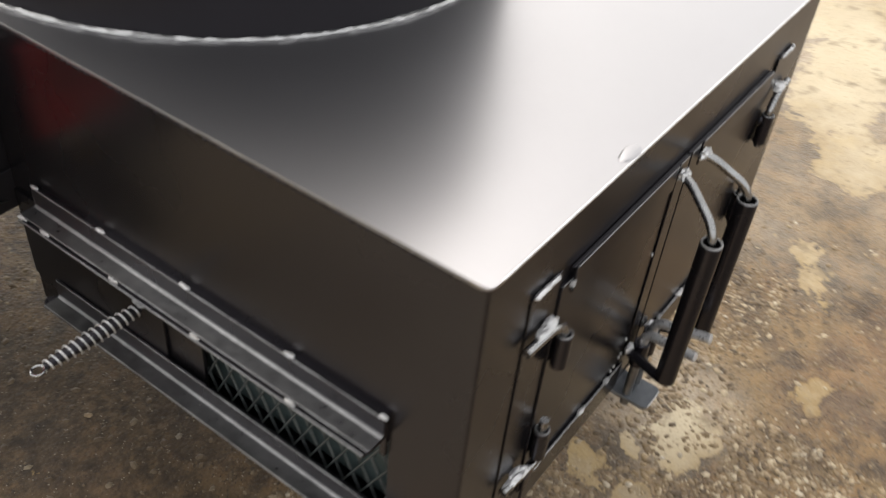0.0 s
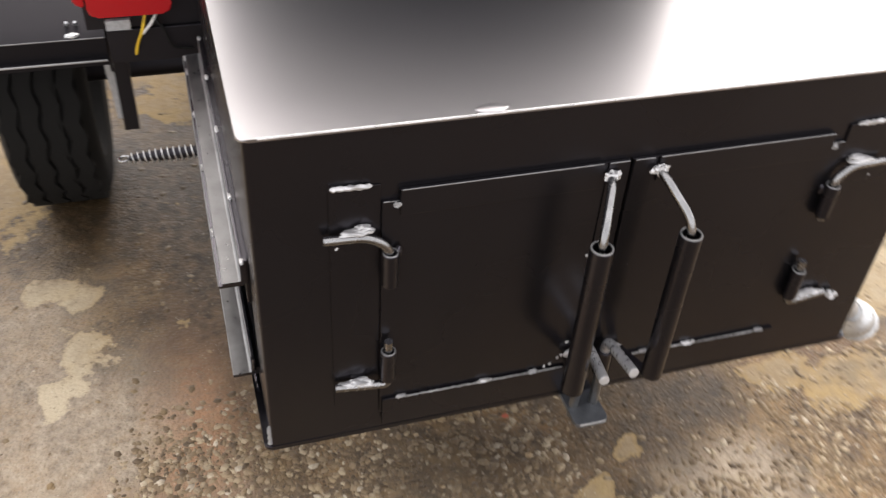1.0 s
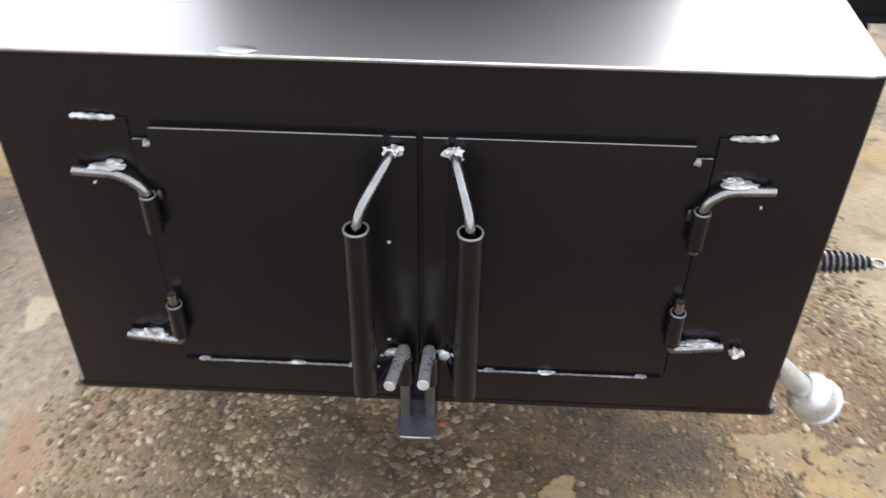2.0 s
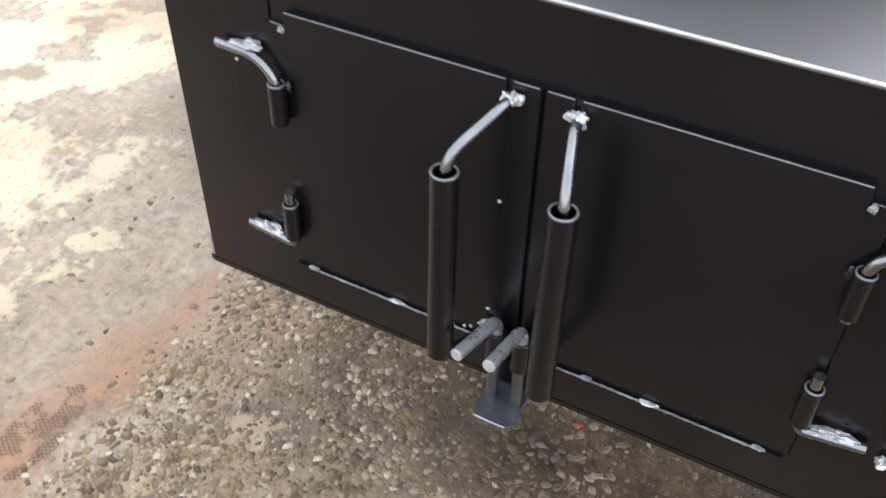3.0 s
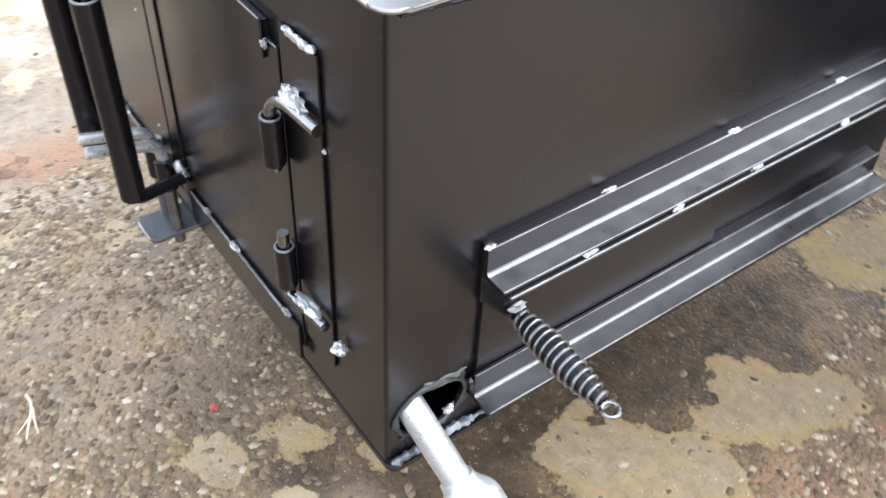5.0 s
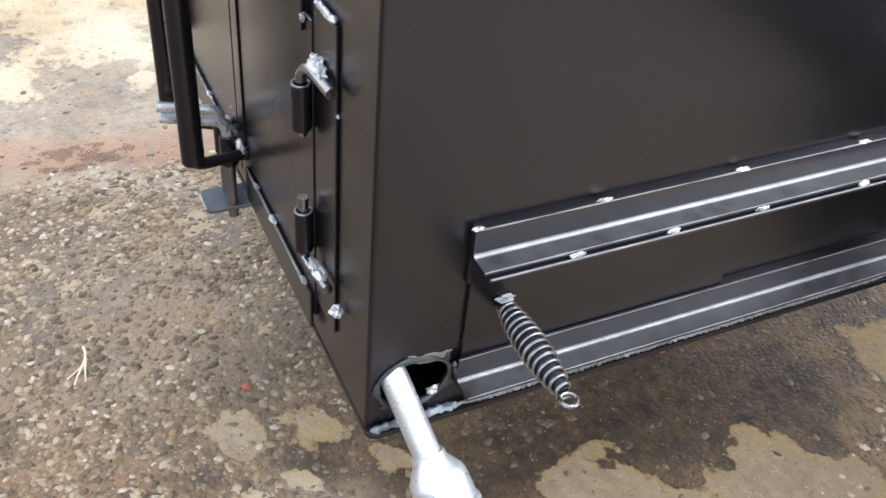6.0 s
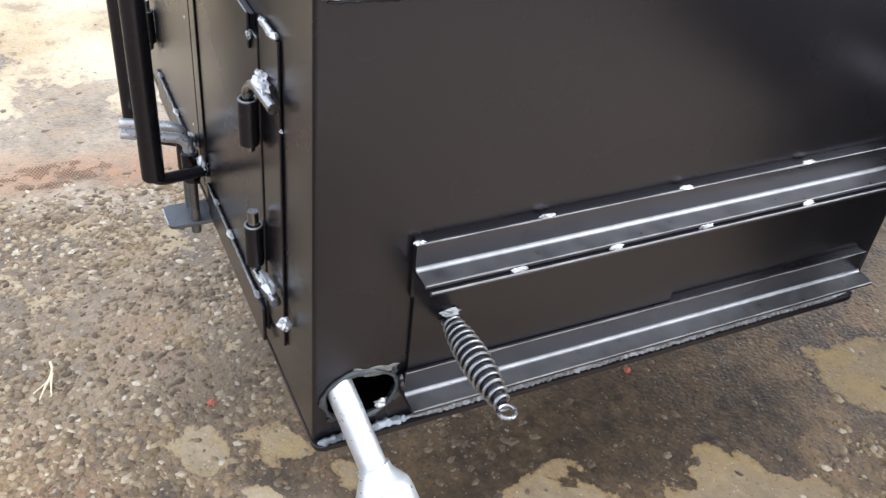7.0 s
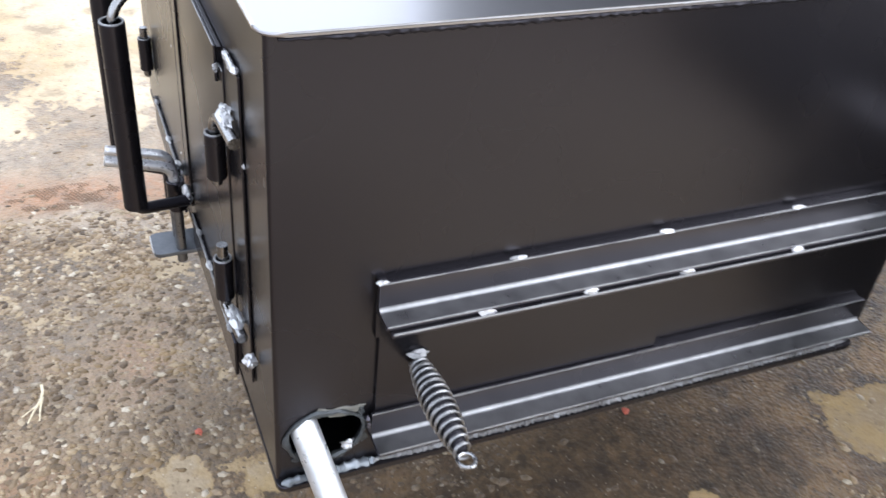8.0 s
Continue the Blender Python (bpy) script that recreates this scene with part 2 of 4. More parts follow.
def thing(name, at, label, category, group="", kind=""):
    ob = new(name)
    ob.location, ob.empty_display_size = at, 0.1
    return tagged(ob, label, category, group, kind)


def solid(name, bm, material, label, category, group="", kind=""):
    return tagged(new(name, mesh_of(name, bm, material)), label, category, group, kind)


def box(x0, x1, y0, y1, z0, z1, bevel=0.0015, bm=None, segs=2):
    bm = bm or bmesh.new()
    made = bmesh.ops.create_cube(bm, size=1.0)["verts"]
    x0, x1, y0, y1, z0, z1 = min(x0, x1), max(x0, x1), min(y0, y1), max(y0, y1), min(z0, z1), max(z0, z1)
    for v in made:
        v.co = Vector((x0 + (v.co.x + 0.5) * (x1 - x0), y0 + (v.co.y + 0.5) * (y1 - y0), z0 + (v.co.z + 0.5) * (z1 - z0)))
    if bevel:
        edges = list({e for v in made for e in v.link_edges})
        bmesh.ops.bevel(bm, geom=edges, offset=bevel, segments=segs, affect="EDGES", profile=0.5)
    return bm


def prism(profile, axis, a, b, bevel=0.0, bm=None):
    """A closed profile (two coordinates each) drawn out along an axis from a to b."""
    bm = bm or bmesh.new()

    def at(p, s):
        return {"x": (s, p[0], p[1]), "y": (p[0], s, p[1]), "z": (p[0], p[1], s)}[axis]

    lo, hi = ([bm.verts.new(at(p, s)) for p in profile] for s in (a, b))
    n = len(profile)
    for i in range(n):
        bm.faces.new((lo[i], lo[(i + 1) % n], hi[(i + 1) % n], hi[i]))
    bm.faces.new(lo)
    bm.faces.new(hi[::-1])
    if bevel:
        ends = [e for e in bm.edges if (e.verts[0] in lo and e.verts[1] in lo) or (e.verts[0] in hi and e.verts[1] in hi)]
        bmesh.ops.bevel(bm, geom=ends, offset=bevel, segments=2, affect="EDGES", profile=0.5)
    return bm


def rounded(pts, r, n=4):
    """A closed polygon with its corners rounded to the radius r (one number or one for each corner)."""
    out = []
    for i, p in enumerate(pts):
        rad = r[i] if isinstance(r, (list, tuple)) else r
        p, a, b = Vector(p), Vector(pts[i - 1]), Vector(pts[(i + 1) % len(pts)])
        if rad <= 0:
            out.append(tuple(p))
            continue
        u, w = (a - p).normalized(), (b - p).normalized()
        s, e = p + u * rad, p + w * rad
        for k in range(n + 1):
            t = k / n
            out.append(tuple((1 - t) ** 2 * s + 2 * t * (1 - t) * p + t * t * e))
    return out


def smooth_path(pts, r=0.012, n=6):
    """An open path with its bends rounded."""
    pts = [Vector(p) for p in pts]
    out = [pts[0]]
    for a, p, b in zip(pts, pts[1:], pts[2:]):
        k = min(r, (a - p).length * 0.49, (b - p).length * 0.49)
        s, e = p + (a - p).normalized() * k, p + (b - p).normalized() * k
        out += [(1 - t) ** 2 * s + 2 * t * (1 - t) * p + t * t * e for t in (i / n for i in range(n + 1))]
    return out + [pts[-1]]


def sweep(path, radius, sides=12, cap=True, bm=None, lumps=0.0, seed=0.0):
    """A round bar along a path; radius is a number or a function of the part of the length done."""
    bm = bm or bmesh.new()
    path = [Vector(p) for p in path]
    n, rings, side = len(path), [], None
    for i, p in enumerate(path):
        d = (path[min(i + 1, n - 1)] - path[max(i - 1, 0)]).normalized()
        if side is None:
            side = d.orthogonal().normalized()
        side = (side - d * side.dot(d)).normalized()
        up = d.cross(side)
        r = radius(i / (n - 1)) if callable(radius) else radius
        ring = []
        for k in range(sides):
            a = 2 * math.pi * k / sides
            rr = r * (1 + lumps * noise.noise(Vector((p.x * 260 + seed, p.y * 260 + math.cos(a), p.z * 260 + math.sin(a)))))
            ring.append(bm.verts.new(p + rr * (math.cos(a) * side + math.sin(a) * up)))
        rings.append(ring)
    for a, b in zip(rings, rings[1:]):
        for k in range(sides):
            bm.faces.new((a[k], a[(k + 1) % sides], b[(k + 1) % sides], b[k]))
    if cap:
        bm.faces.new(rings[0][::-1])
        bm.faces.new(rings[-1])
    return bm


def lathe(profile, a, b, sides=32, bm=None, close=False):
    """Rings of (part of the way from a to b, radius) round the line from a to b."""
    bm = bm or bmesh.new()
    a, b = Vector(a), Vector(b)
    d = (b - a).normalized()
    u = d.orthogonal().normalized()
    w = d.cross(u)
    rings = []
    for t, r in profile:
        c = a.lerp(b, t)
        rings.append([bm.verts.new(c + r * (math.cos(x) * u + math.sin(x) * w)) for x in (2 * math.pi * k / sides for k in range(sides))])
    pairs = list(zip(rings, rings[1:])) + ([(rings[-1], rings[0])] if close else [])
    for p, q in pairs:
        for k in range(sides):
            bm.faces.new((p[k], p[(k + 1) % sides], q[(k + 1) % sides], q[k]))
    if not close:
        bm.faces.new(rings[0][::-1])
        bm.faces.new(rings[-1])
    return bm


def pipe(a, b, outer, inner, sides=28, bm=None):
    """A tube with a real bore and eased rims."""
    long = (Vector(b) - Vector(a)).length
    e = 0.0012 / long
    return lathe([(0, inner), (0, outer - 0.001), (e, outer), (1 - e, outer), (1, outer - 0.001), (1, inner), (1 - e, inner - 0.0004)], a, b, sides, bm, close=True)


def bead(p, q, r, step=0.0035, bm=None, seed=0.0):
    """A lumpy weld bead from p to q, its ends tapered."""
    p, q = Vector(p), Vector(q)
    n = max(5, int((q - p).length / step))
    pts = [p.lerp(q, i / n) + 0.3 * r * noise.noise_vector(p.lerp(q, i / n) * 160 + Vector((seed, 0, 0))) for i in range(n + 1)]
    return sweep(pts, lambda t: r * min(1.0, 0.35 + 9 * t, 0.35 + 9 * (1 - t)) * (1 + 0.22 * math.sin(t * n * 1.9 + seed)), 8, bm=bm, lumps=0.35, seed=seed)


def lump(c, size, bm=None, seed=0.0, rough=0.35):
    """An uneven blob with half-axes size."""
    bm = bm or bmesh.new()
    made = bmesh.ops.create_icosphere(bm, subdivisions=3, radius=1.0)["verts"]
    for v in made:
        k = 1 + rough * (noise.noise(v.co * 1.7 + Vector((seed, seed * 0.7, 3))) + 0.45 * noise.noise(v.co * 4.6 + Vector((3, seed, seed))))
        v.co = Vector((c[0] + v.co.x * k * size[0], c[1] + v.co.y * k * size[1], c[2] + v.co.z * k * size[2]))
    return bm


def holed_plate(x0, x1, y0, y1, z0, z1, loop):
    """An upright plate across x with a hole of the loop's outline (y, z), made as one solid."""
    cy, cz = (sum(p[i] for p in loop) / len(loop) for i in (0, 1))
    angles = sorted({round(math.atan2(p[1] - cz, p[0] - cy), 5): p for p in loop}.items())
    for cor in ((y0, z0), (y1, z0), (y0, z1), (y1, z1)):
        a = math.atan2(cor[1] - cz, cor[0] - cy)
        i = min(range(len(angles)), key=lambda k: abs(angles[k][0] - a))
        angles[i] = (angles[i][0], angles[i][1], cor)
    ins, outs = [], []
    for item in angles:
        a, p = item[0], item[1]
        ins.append(p)
        if len(item) > 2:
            outs.append(item[2])
            continue
        c, s = math.cos(a), math.sin(a)
        k = min(((y1 if c > 0 else y0) - cy) / c if abs(c) > 1e-6 else 1e9, ((z1 if s > 0 else z0) - cz) / s if abs(s) > 1e-6 else 1e9)
        outs.append((cy + k * c, cz + k * s))
    bm = bmesh.new()
    rings = [[bm.verts.new((x, *p)) for p in some] for x in (x0, x1) for some in (ins, outs)]
    n = len(ins)
    for a, b in ((0, 1), (1, 3), (3, 2), (2, 0)):
        for k in range(n):
            bm.faces.new((rings[a][k], rings[a][(k + 1) % n], rings[b][(k + 1) % n], rings[b][k]))
    return bm


# ---- ground ----
def axis_steps(lo, hi, step, reach):
    core = list(np.arange(lo, hi + 1e-6, step))
    out, d = [], step
    while sum(out) < reach:
        d *= 1.45
        out.append(d)
    below, above = lo - np.cumsum(out), hi + np.cumsum(out)
    return np.array(list(below[::-1]) + core + list(above))


# sandy dry patches: place, half-axes, turn, weight
DRY_FRONT = [
    (0.12, -0.42, 0.1, 0.06, 30, 0.52), (0.0, 0.02, 0.04, 0.08, -15, 0.72), (0.36, 0.08, 0.05, 0.03, 0, 0.62), (-0.08, -0.2, 0.06, 0.08, 0, 0.6), (0.5, -0.42, 0.12, 0.05, 15, 0.5), (1.15, -0.3, 0.1, 0.06, 0, 0.6), (1.6, -0.1, 0.16, 0.07, 20, 0.62),
    (0.62, -0.07, 0.06, 0.045, 20, 0.9), (0.64, 0.06, 0.04, 0.06, -20, 0.85), (0.72, 0.0, 0.04, 0.03, 0, 0.75), (0.74, 0.16, 0.05, 0.03, 40, 0.8), (0.84, -0.1, 0.1, 0.09, 20, 0.75), (0.04, -0.32, 0.16, 0.14, 0, 0.5),
]
DRY_WEST = [
    (-2.15, 0.75, 1.3, 1.6, 0, 1.0), (-1.25, 0.95, 0.32, 0.34, 0, 1.0), (-0.37, 0.93, 0.07, 0.065, 0, 0.9), (-0.32, 0.69, 0.045, 0.09, -25, 0.8), (-0.39, 0.55, 0.05, 0.08, -25, 0.85), (-0.7, 1.5, 0.3, 0.5, 0, 0.9),
    (-0.78, 0.45, 0.06, 0.05, 0, 0.8), (-0.64, 0.0, 0.05, 0.06, 0, 0.7), (-0.6, 0.24, 0.04, 0.03, 0, 0.7),
]
DRY_EAST = [
    (0.98, 0.47, 0.11, 0.09, 0, 1.0), (1.07, 0.57, 0.08, 0.08, 0, 1.0), (1.02, 0.78, 0.09, 0.14, -15, 1.0), (1.08, 0.86, 0.07, 0.1, 0, 1.0), (0.95, 1.23, 0.12, 0.11, -30, 1.0), (0.86, 1.27, 0.1, 0.14, 0, 1.0), (0.9, 1.62, 0.12, 0.16, 0, 1.0), (1.24, 0.58, 0.08, 0.05, 0, 0.85),
    (1.4, 0.2, 0.2, 0.07, -15, 0.9), (1.2, 0.3, 0.1, 0.05, 0, 0.8),
]
# spots at x 1.7-2.4, y 0.5-1.3 are added, unseen, to brighten the side panel
DRY_FAR = [
    (-0.05, 1.9, 0.3, 0.6, 0, 0.62), (2.75, 0.16, 0.5, 0.17, 10, 1.0), (3.6, 1.3, 0.9, 0.35, 45, 1.0), (3.4, 0.35, 0.5, 0.2, 0, 0.9), (2.25, -0.05, 0.18, 0.14, 0, 0.8), (1.0, 2.7, 0.8, 0.7, 0, 0.8),
    (0.4, 3.1, 0.6, 0.7, 0, 1.0), (1.9, -0.35, 0.12, 0.1, 0, 0.6), (2.1, 0.85, 0.22, 0.3, 20, 0.9), (2.4, 1.3, 0.4, 0.3, -20, 0.9), (2.4, 0.55, 0.25, 0.16, 0, 0.9), (2.05, 0.9, 0.5, 0.6, 0, 1.0), (1.72, 0.95, 0.2, 0.4, 0, 1.0),
]
DRY = DRY_FRONT + DRY_WEST + DRY_EAST + DRY_FAR
RUST = [(-0.29, 0.15, 0.06, 0.14, 10), (-0.3, -0.02, 0.07, 0.13, 0), (-0.33, -0.2, 0.085, 0.16, 0), (-0.38, -0.42, 0.09, 0.16, 10), (-0.1, 0.5, 0.1, 0.3, 0), (0.55, -0.3, 0.12, 0.08, 0, 0.4), (0.25, -0.12, 0.1, 0.08, 0, 0.4), (1.3, -0.35, 0.2, 0.12, 0, 0.2), (1.3, 0.85, 0.2, 0.5, 0, 0.5)]
DAMP = [(-0.22, 1.5, 0.18, 0.15, 0), (-0.9, 0.8, 0.09, 0.05, 20), (-1.28, 0.81, 0.09, 0.08, 0), (-1.3, 1.17, 0.08, 0.05, 0), (-1.05, 0.62, 0.16, 0.07, 30), (-1.6, 0.9, 0.12, 0.08, 0), (-1.1, 1.0, 0.05, 0.04, 0), (0.92, 0.5, 0.022, 0.022, 0), (0.9, 0.62, 0.05, 0.05, 0), (0.95, 0.73, 0.025, 0.02, 0), (0.9, 0.95, 0.07, 0.1, 0), (0.99, 1.06, 0.05, 0.03, 30), (1.02, 1.16, 0.02, 0.04, 0), (1.15, 0.68, 0.04, 0.05, 0)]
PALE = [(-0.38, 0.42, 0.24, 0.3, 0, 0.95), (0.2, -0.12, 0.4, 0.3, 0, 0.48), (-0.78, 0.3, 0.36, 0.5, 0, 0.95), (-0.45, 0.0, 0.2, 0.26, 0, 0.8), (0.9, -0.03, 0.16, 0.14, 0), (-0.27, 0.17, 0.08, 0.1, 0), (-0.1, 0.16, 0.12, 0.18, 0, 0.6), (-0.36, 0.35, 0.16, 0.28, 0, 0.6), (-0.45, 0.72, 0.16, 0.3, 0, 0.8), (-0.2, 0.05, 0.1, 0.12, 0, 0.5), (-0.6, -0.4, 0.4, 0.25, 0, 0.75), (-0.18, -0.12, 0.06, 0.22, -8), (-1.1, 0.75, 0.4, 0.4, 0), (-1.8, 0.9, 0.8, 1.2, 0), (3.0, 0.6, 1.0, 1.2, 0)]

# damp spots; those by the trailer and west of the box also paint shade
# the two spots south of y -0.9 are added to darken the doors' reflection
WET_SHADE = [(-0.22, 1.5, 0.16, 0.16, 0, 0.9), (0.0, 1.6, 0.2, 0.35, 0, 0.7), (1.25, 1.6, 0.4, 0.4, 0), (1.22, 1.32, 0.2, 0.3, 0, 0.6), (0.05, 0.75, 0.12, 0.4, 0), (0.6, -1.75, 1.5, 0.8, 0, 0.8), (0.5, -0.95, 1.0, 0.38, 0, 0.95), (-0.03, 1.15, 0.2, 0.4, 0), (0.8, 0.55, 0.17, 0.42, 0), (0.9, 0.85, 0.1, 0.2, 20), (-0.3, 1.3, 0.4, 0.3, 0), (0.3, 0.9, 0.5, 0.4, 0), (0.95, 0.25, 0.12, 0.1, 0), (0.7, 0.24, 0.18, 0.12, 0, 0.75), (0.5, 0.0, 0.16, 0.1, 0, 0.5), (0.7, 0.05, 0.06, 0.05, 0, 0.8), (0.42, 0.22, 0.2, 0.11, 0, 0.9)]


def field(x, y, spots, fray=0.0):
    best = np.zeros_like(x)
    for cx, cy, rx, ry, turn, *w in spots:
        c, s = math.cos(radians(turn)), math.sin(radians(turn))
        u, v = ((x - cx) * c + (y - cy) * s) / rx, (-(x - cx) * s + (y - cy) * c) / ry
        best = np.maximum(best, (w[0] if w else 1.0) * np.clip(1.5 - np.sqrt(u * u + v * v) - fray * min(1.0, max(0.0, (min(rx, ry) - 0.15) / 0.3)), 0, 1))
    return best


def lie(x, y):
    """The ground's height, and the noise that frays its patches."""
    n1 = noise.fractal(Vector((x * 4.3, y * 4.3, 0.5)), 0.7, 2.1, 5)
    far = min(1, max(0, (math.hypot(x - 0.8, y - 0.5) - 2.5) / 30))
    n2 = noise.fractal(Vector((x * 1.3, y * 1.3, 4.5)), 0.6, 2.1, 5)
    return (0.002 * n1 + 0.003 * noise.noise(Vector((x * 1.4, y * 1.4, 7.5)))) * (1 - far), n1, n2


def build_ground():
    gx, gy = axis_steps(-1.6, 3.2, 0.02, 900), axis_steps(-1.1, 2.4, 0.02, 900)
    xx, yy = np.meshgrid(gx, gy)
    xf, yf = xx.ravel(), yy.ravel()
    z, n1, n2 = np.array([lie(a, b) for a, b in zip(xf, yf)]).T
    me = bpy.data.meshes.new("ground")
    nx, ny = len(gx), len(gy)
    idx = np.arange(nx * ny).reshape(ny, nx)
    quads = np.stack([idx[:-1, :-1], idx[:-1, 1:], idx[1:, 1:], idx[1:, :-1]], -1).reshape(-1, 4)
    me.from_pydata(np.stack([xf, yf, z], -1).tolist(), [], quads.tolist())
    warp_x, warp_y = xf + 0.06 * n1, yf + 0.06 * np.roll(n1, 37)
    fray = 0.5 * n2
    fields = {"dry": field(warp_x, warp_y, DRY, fray) + 0.16 * n1 - 0.9 * field(warp_x, warp_y, DAMP), "rust": field(warp_x, warp_y, RUST), "pale": field(warp_x, warp_y, PALE, fray), "wet_shade": field(warp_x, warp_y, WET_SHADE, fray)}
    for key, values in fields.items():
        me.attributes.new(key, "FLOAT", "POINT").data.foreach_set("value", np.clip(values, 0, 1.3).astype(np.float32))
    me.polygons.foreach_set("use_smooth", [True] * len(me.polygons))
    me.materials.append(GROUND)
    return tagged(new("ground", me), "damp brown worn asphalt with sandy dry patches and exposed stones", "ground", kind="structure")


ground = build_ground()


# ---- firebox ----
SPATTER = [(0.105, 0.801), (0.905, 0.798), (0.461, 0.727), (0.53, 0.7), (0.456, 0.554), (0.425, 0.507), (0.434, 0.511), (0.445, 0.522), (0.451, 0.526), (0.532, 0.531)]
ZB, ZT = 0.424, 0.978      # bottom and top of the box
DEPTH = 0.86
firebox = thing("firebox", (0.5, 0.43, ZB), "satin black welded steel firebox with closed double doors", "firebox")
part("front_panel", prism(rounded([(0, 0), (1, 0), (1, 0.006), (0, 0.006)], [0.0045, 0.0045, 0, 0]), "z", ZB + 0.008, ZT - 0.0025), PAINT, firebox)
hole = [(0.057 + 0.045 * math.cos(a) * (1 + 0.05 * math.sin(3 * a)), 0.492 + 0.038 * math.sin(a) * (1 + 0.06 * math.cos(2 * a + 1) + 0.03 * math.sin(7 * a))) for a in (2 * math.pi * k / 48 for k in range(48))]
part("side_panel", holed_plate(0.994, 1.0, 0.006, DEPTH - 0.006, ZB + 0.008, ZT - 0.0025, hole), PAINT, firebox, "side plate with a torch-cut round hole")
window = [(0.107 + 0.343 * k / 24, z) for k in range(25) for z in (0.499, 0.655)] + [(y, 0.499 + 0.156 * k / 10) for k in range(1, 10) for y in (0.107, 0.45)]
part("side_panel", holed_plate(0.0, 0.006, 0.006, DEPTH - 0.006, ZB + 0.008, ZT - 0.0025, window), PAINT, firebox, "side plate with a long air opening")
part("back_panel", box(0, 1, DEPTH - 0.006, DEPTH, ZB + 0.008, ZT - 0.0025), PAINT, firebox)
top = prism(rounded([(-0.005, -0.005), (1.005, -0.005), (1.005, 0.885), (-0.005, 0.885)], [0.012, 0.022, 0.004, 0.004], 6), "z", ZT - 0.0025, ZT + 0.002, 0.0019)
part("top_plate", top, PAINT_TOP, firebox, "smooth black top plate, made metal-bright for the pale sky's sheen")
base = prism(rounded([(-0.011, -0.001), (1.013, -0.001), (1.013, 0.855), (-0.011, 0.855)], 0.012), "z", ZB, ZB + 0.008, 0.002)
part("base_plate", base, PAINT, firebox)
for x, sd in ((1.0015, 1), (-0.0015, 4)):
    part("top_bead", bead((x, 0.012, ZT - 0.0055), (x, 0.85, ZT - 0.0055), 0.0034, seed=sd), PAINT_DULL, firebox)
# side edges of the top plate: highlight put in as a bright strip
for x in (-0.0042, 1.0042):
    part("edge_highlight", sweep([(x, 0.02, ZT + 0.0005), (x, 0.4, ZT + 0.0005), (x, 0.88, ZT + 0.0005)], 0.0014, 8), RAIL_EDGE, firebox)
part("base_bead", bead((1.006, 0.11, ZB + 0.0105), (1.006, 0.84, ZB + 0.0105), 0.0046, step=0.0026, seed=8), BASE_SEAM, firebox, "long lumpy weld along the base plate")
part("base_bead", bead((-0.005, 0.12, ZB + 0.0105), (-0.005, 0.84, ZB + 0.0105), 0.005, seed=9), PAINT_RAIL, firebox)
part("corner_weld", bead((1.006, 0.004, ZB + 0.0095), (1.006, 0.05, ZB + 0.0095), 0.0048, seed=3), CUT_SEAM, firebox, "dull blue-grey weld on the base corner")
part("corner_weld", bead((1.005, 0.066, ZB + 0.0095), (1.005, 0.118, ZB + 0.0098), 0.0054, seed=13), CUT_SEAM, firebox, "dull blue-grey weld under the cut hole")
ring = [(1.0015, y, z) for y, z in hole]
part("corner_weld", bead((-0.0015, 0.004, ZB + 0.009), (-0.0015, 0.004, ZB + 0.05), 0.0032, seed=6), SEAM, firebox, "bright weld on the lower corner")
SLAG = bare_metal("grey_cutting_slag", 0.075, 0.45, metal=0.5, grain=300, depth=1.0, tint=(0.92, 1.0, 1.04))
SCALE = plain("scorched_scale", (0.13, 0.128, 0.11), 0.6, depth=0.6)
part("hole_slag", sweep(ring + ring[:1], lambda t: 0.003 + 0.0014 * math.sin(t * 41) * math.sin(t * 17), 7, lumps=0.6, seed=4), SLAG, firebox, "grey burnt slag round the cut hole")
for y, z, w, h, sd in ((0.08, 0.524, 0.021, 0.0085, 2), (0.054, 0.529, 0.014, 0.006, 5), (0.098, 0.518, 0.005, 0.008, 7), (0.102, 0.474, 0.006, 0.009, 3), (0.024, 0.462, 0.009, 0.005, 9)):
    part("slag_lump", lump((0.9985, y, z), (0.0034, w, h), seed=sd, rough=0.7), SCALE if sd in (2, 5) else SLAG, firebox)
part("slag_lump", lump((0.999, 0.086, 0.466), (0.004, 0.009, 0.006), seed=12, rough=0.7), WELD, firebox)
# rounded front edge: the sky's white line laid on as bright metal
part("edge_highlight", sweep([(0.018, -0.0036, ZT + 0.0003), (0.5, -0.0036, ZT + 0.0003), (0.984, -0.0036, ZT + 0.0003)], 0.002, 10), bare_metal("rolled_edge_shine", 0.75, 0.33, metal=0.8), firebox, "rolled front edge of the top plate, its sky highlight put in as bright metal")
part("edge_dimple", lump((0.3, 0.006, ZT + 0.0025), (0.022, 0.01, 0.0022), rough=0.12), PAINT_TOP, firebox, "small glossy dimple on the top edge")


def rim(c, r, w):
    """A bare cut end of a tube."""
    c = Vector(c)
    return sweep([c + r * Vector((math.cos(a), math.sin(a), 0)) for a in (2 * math.pi * k / 28 for k in range(29))], w, 6)


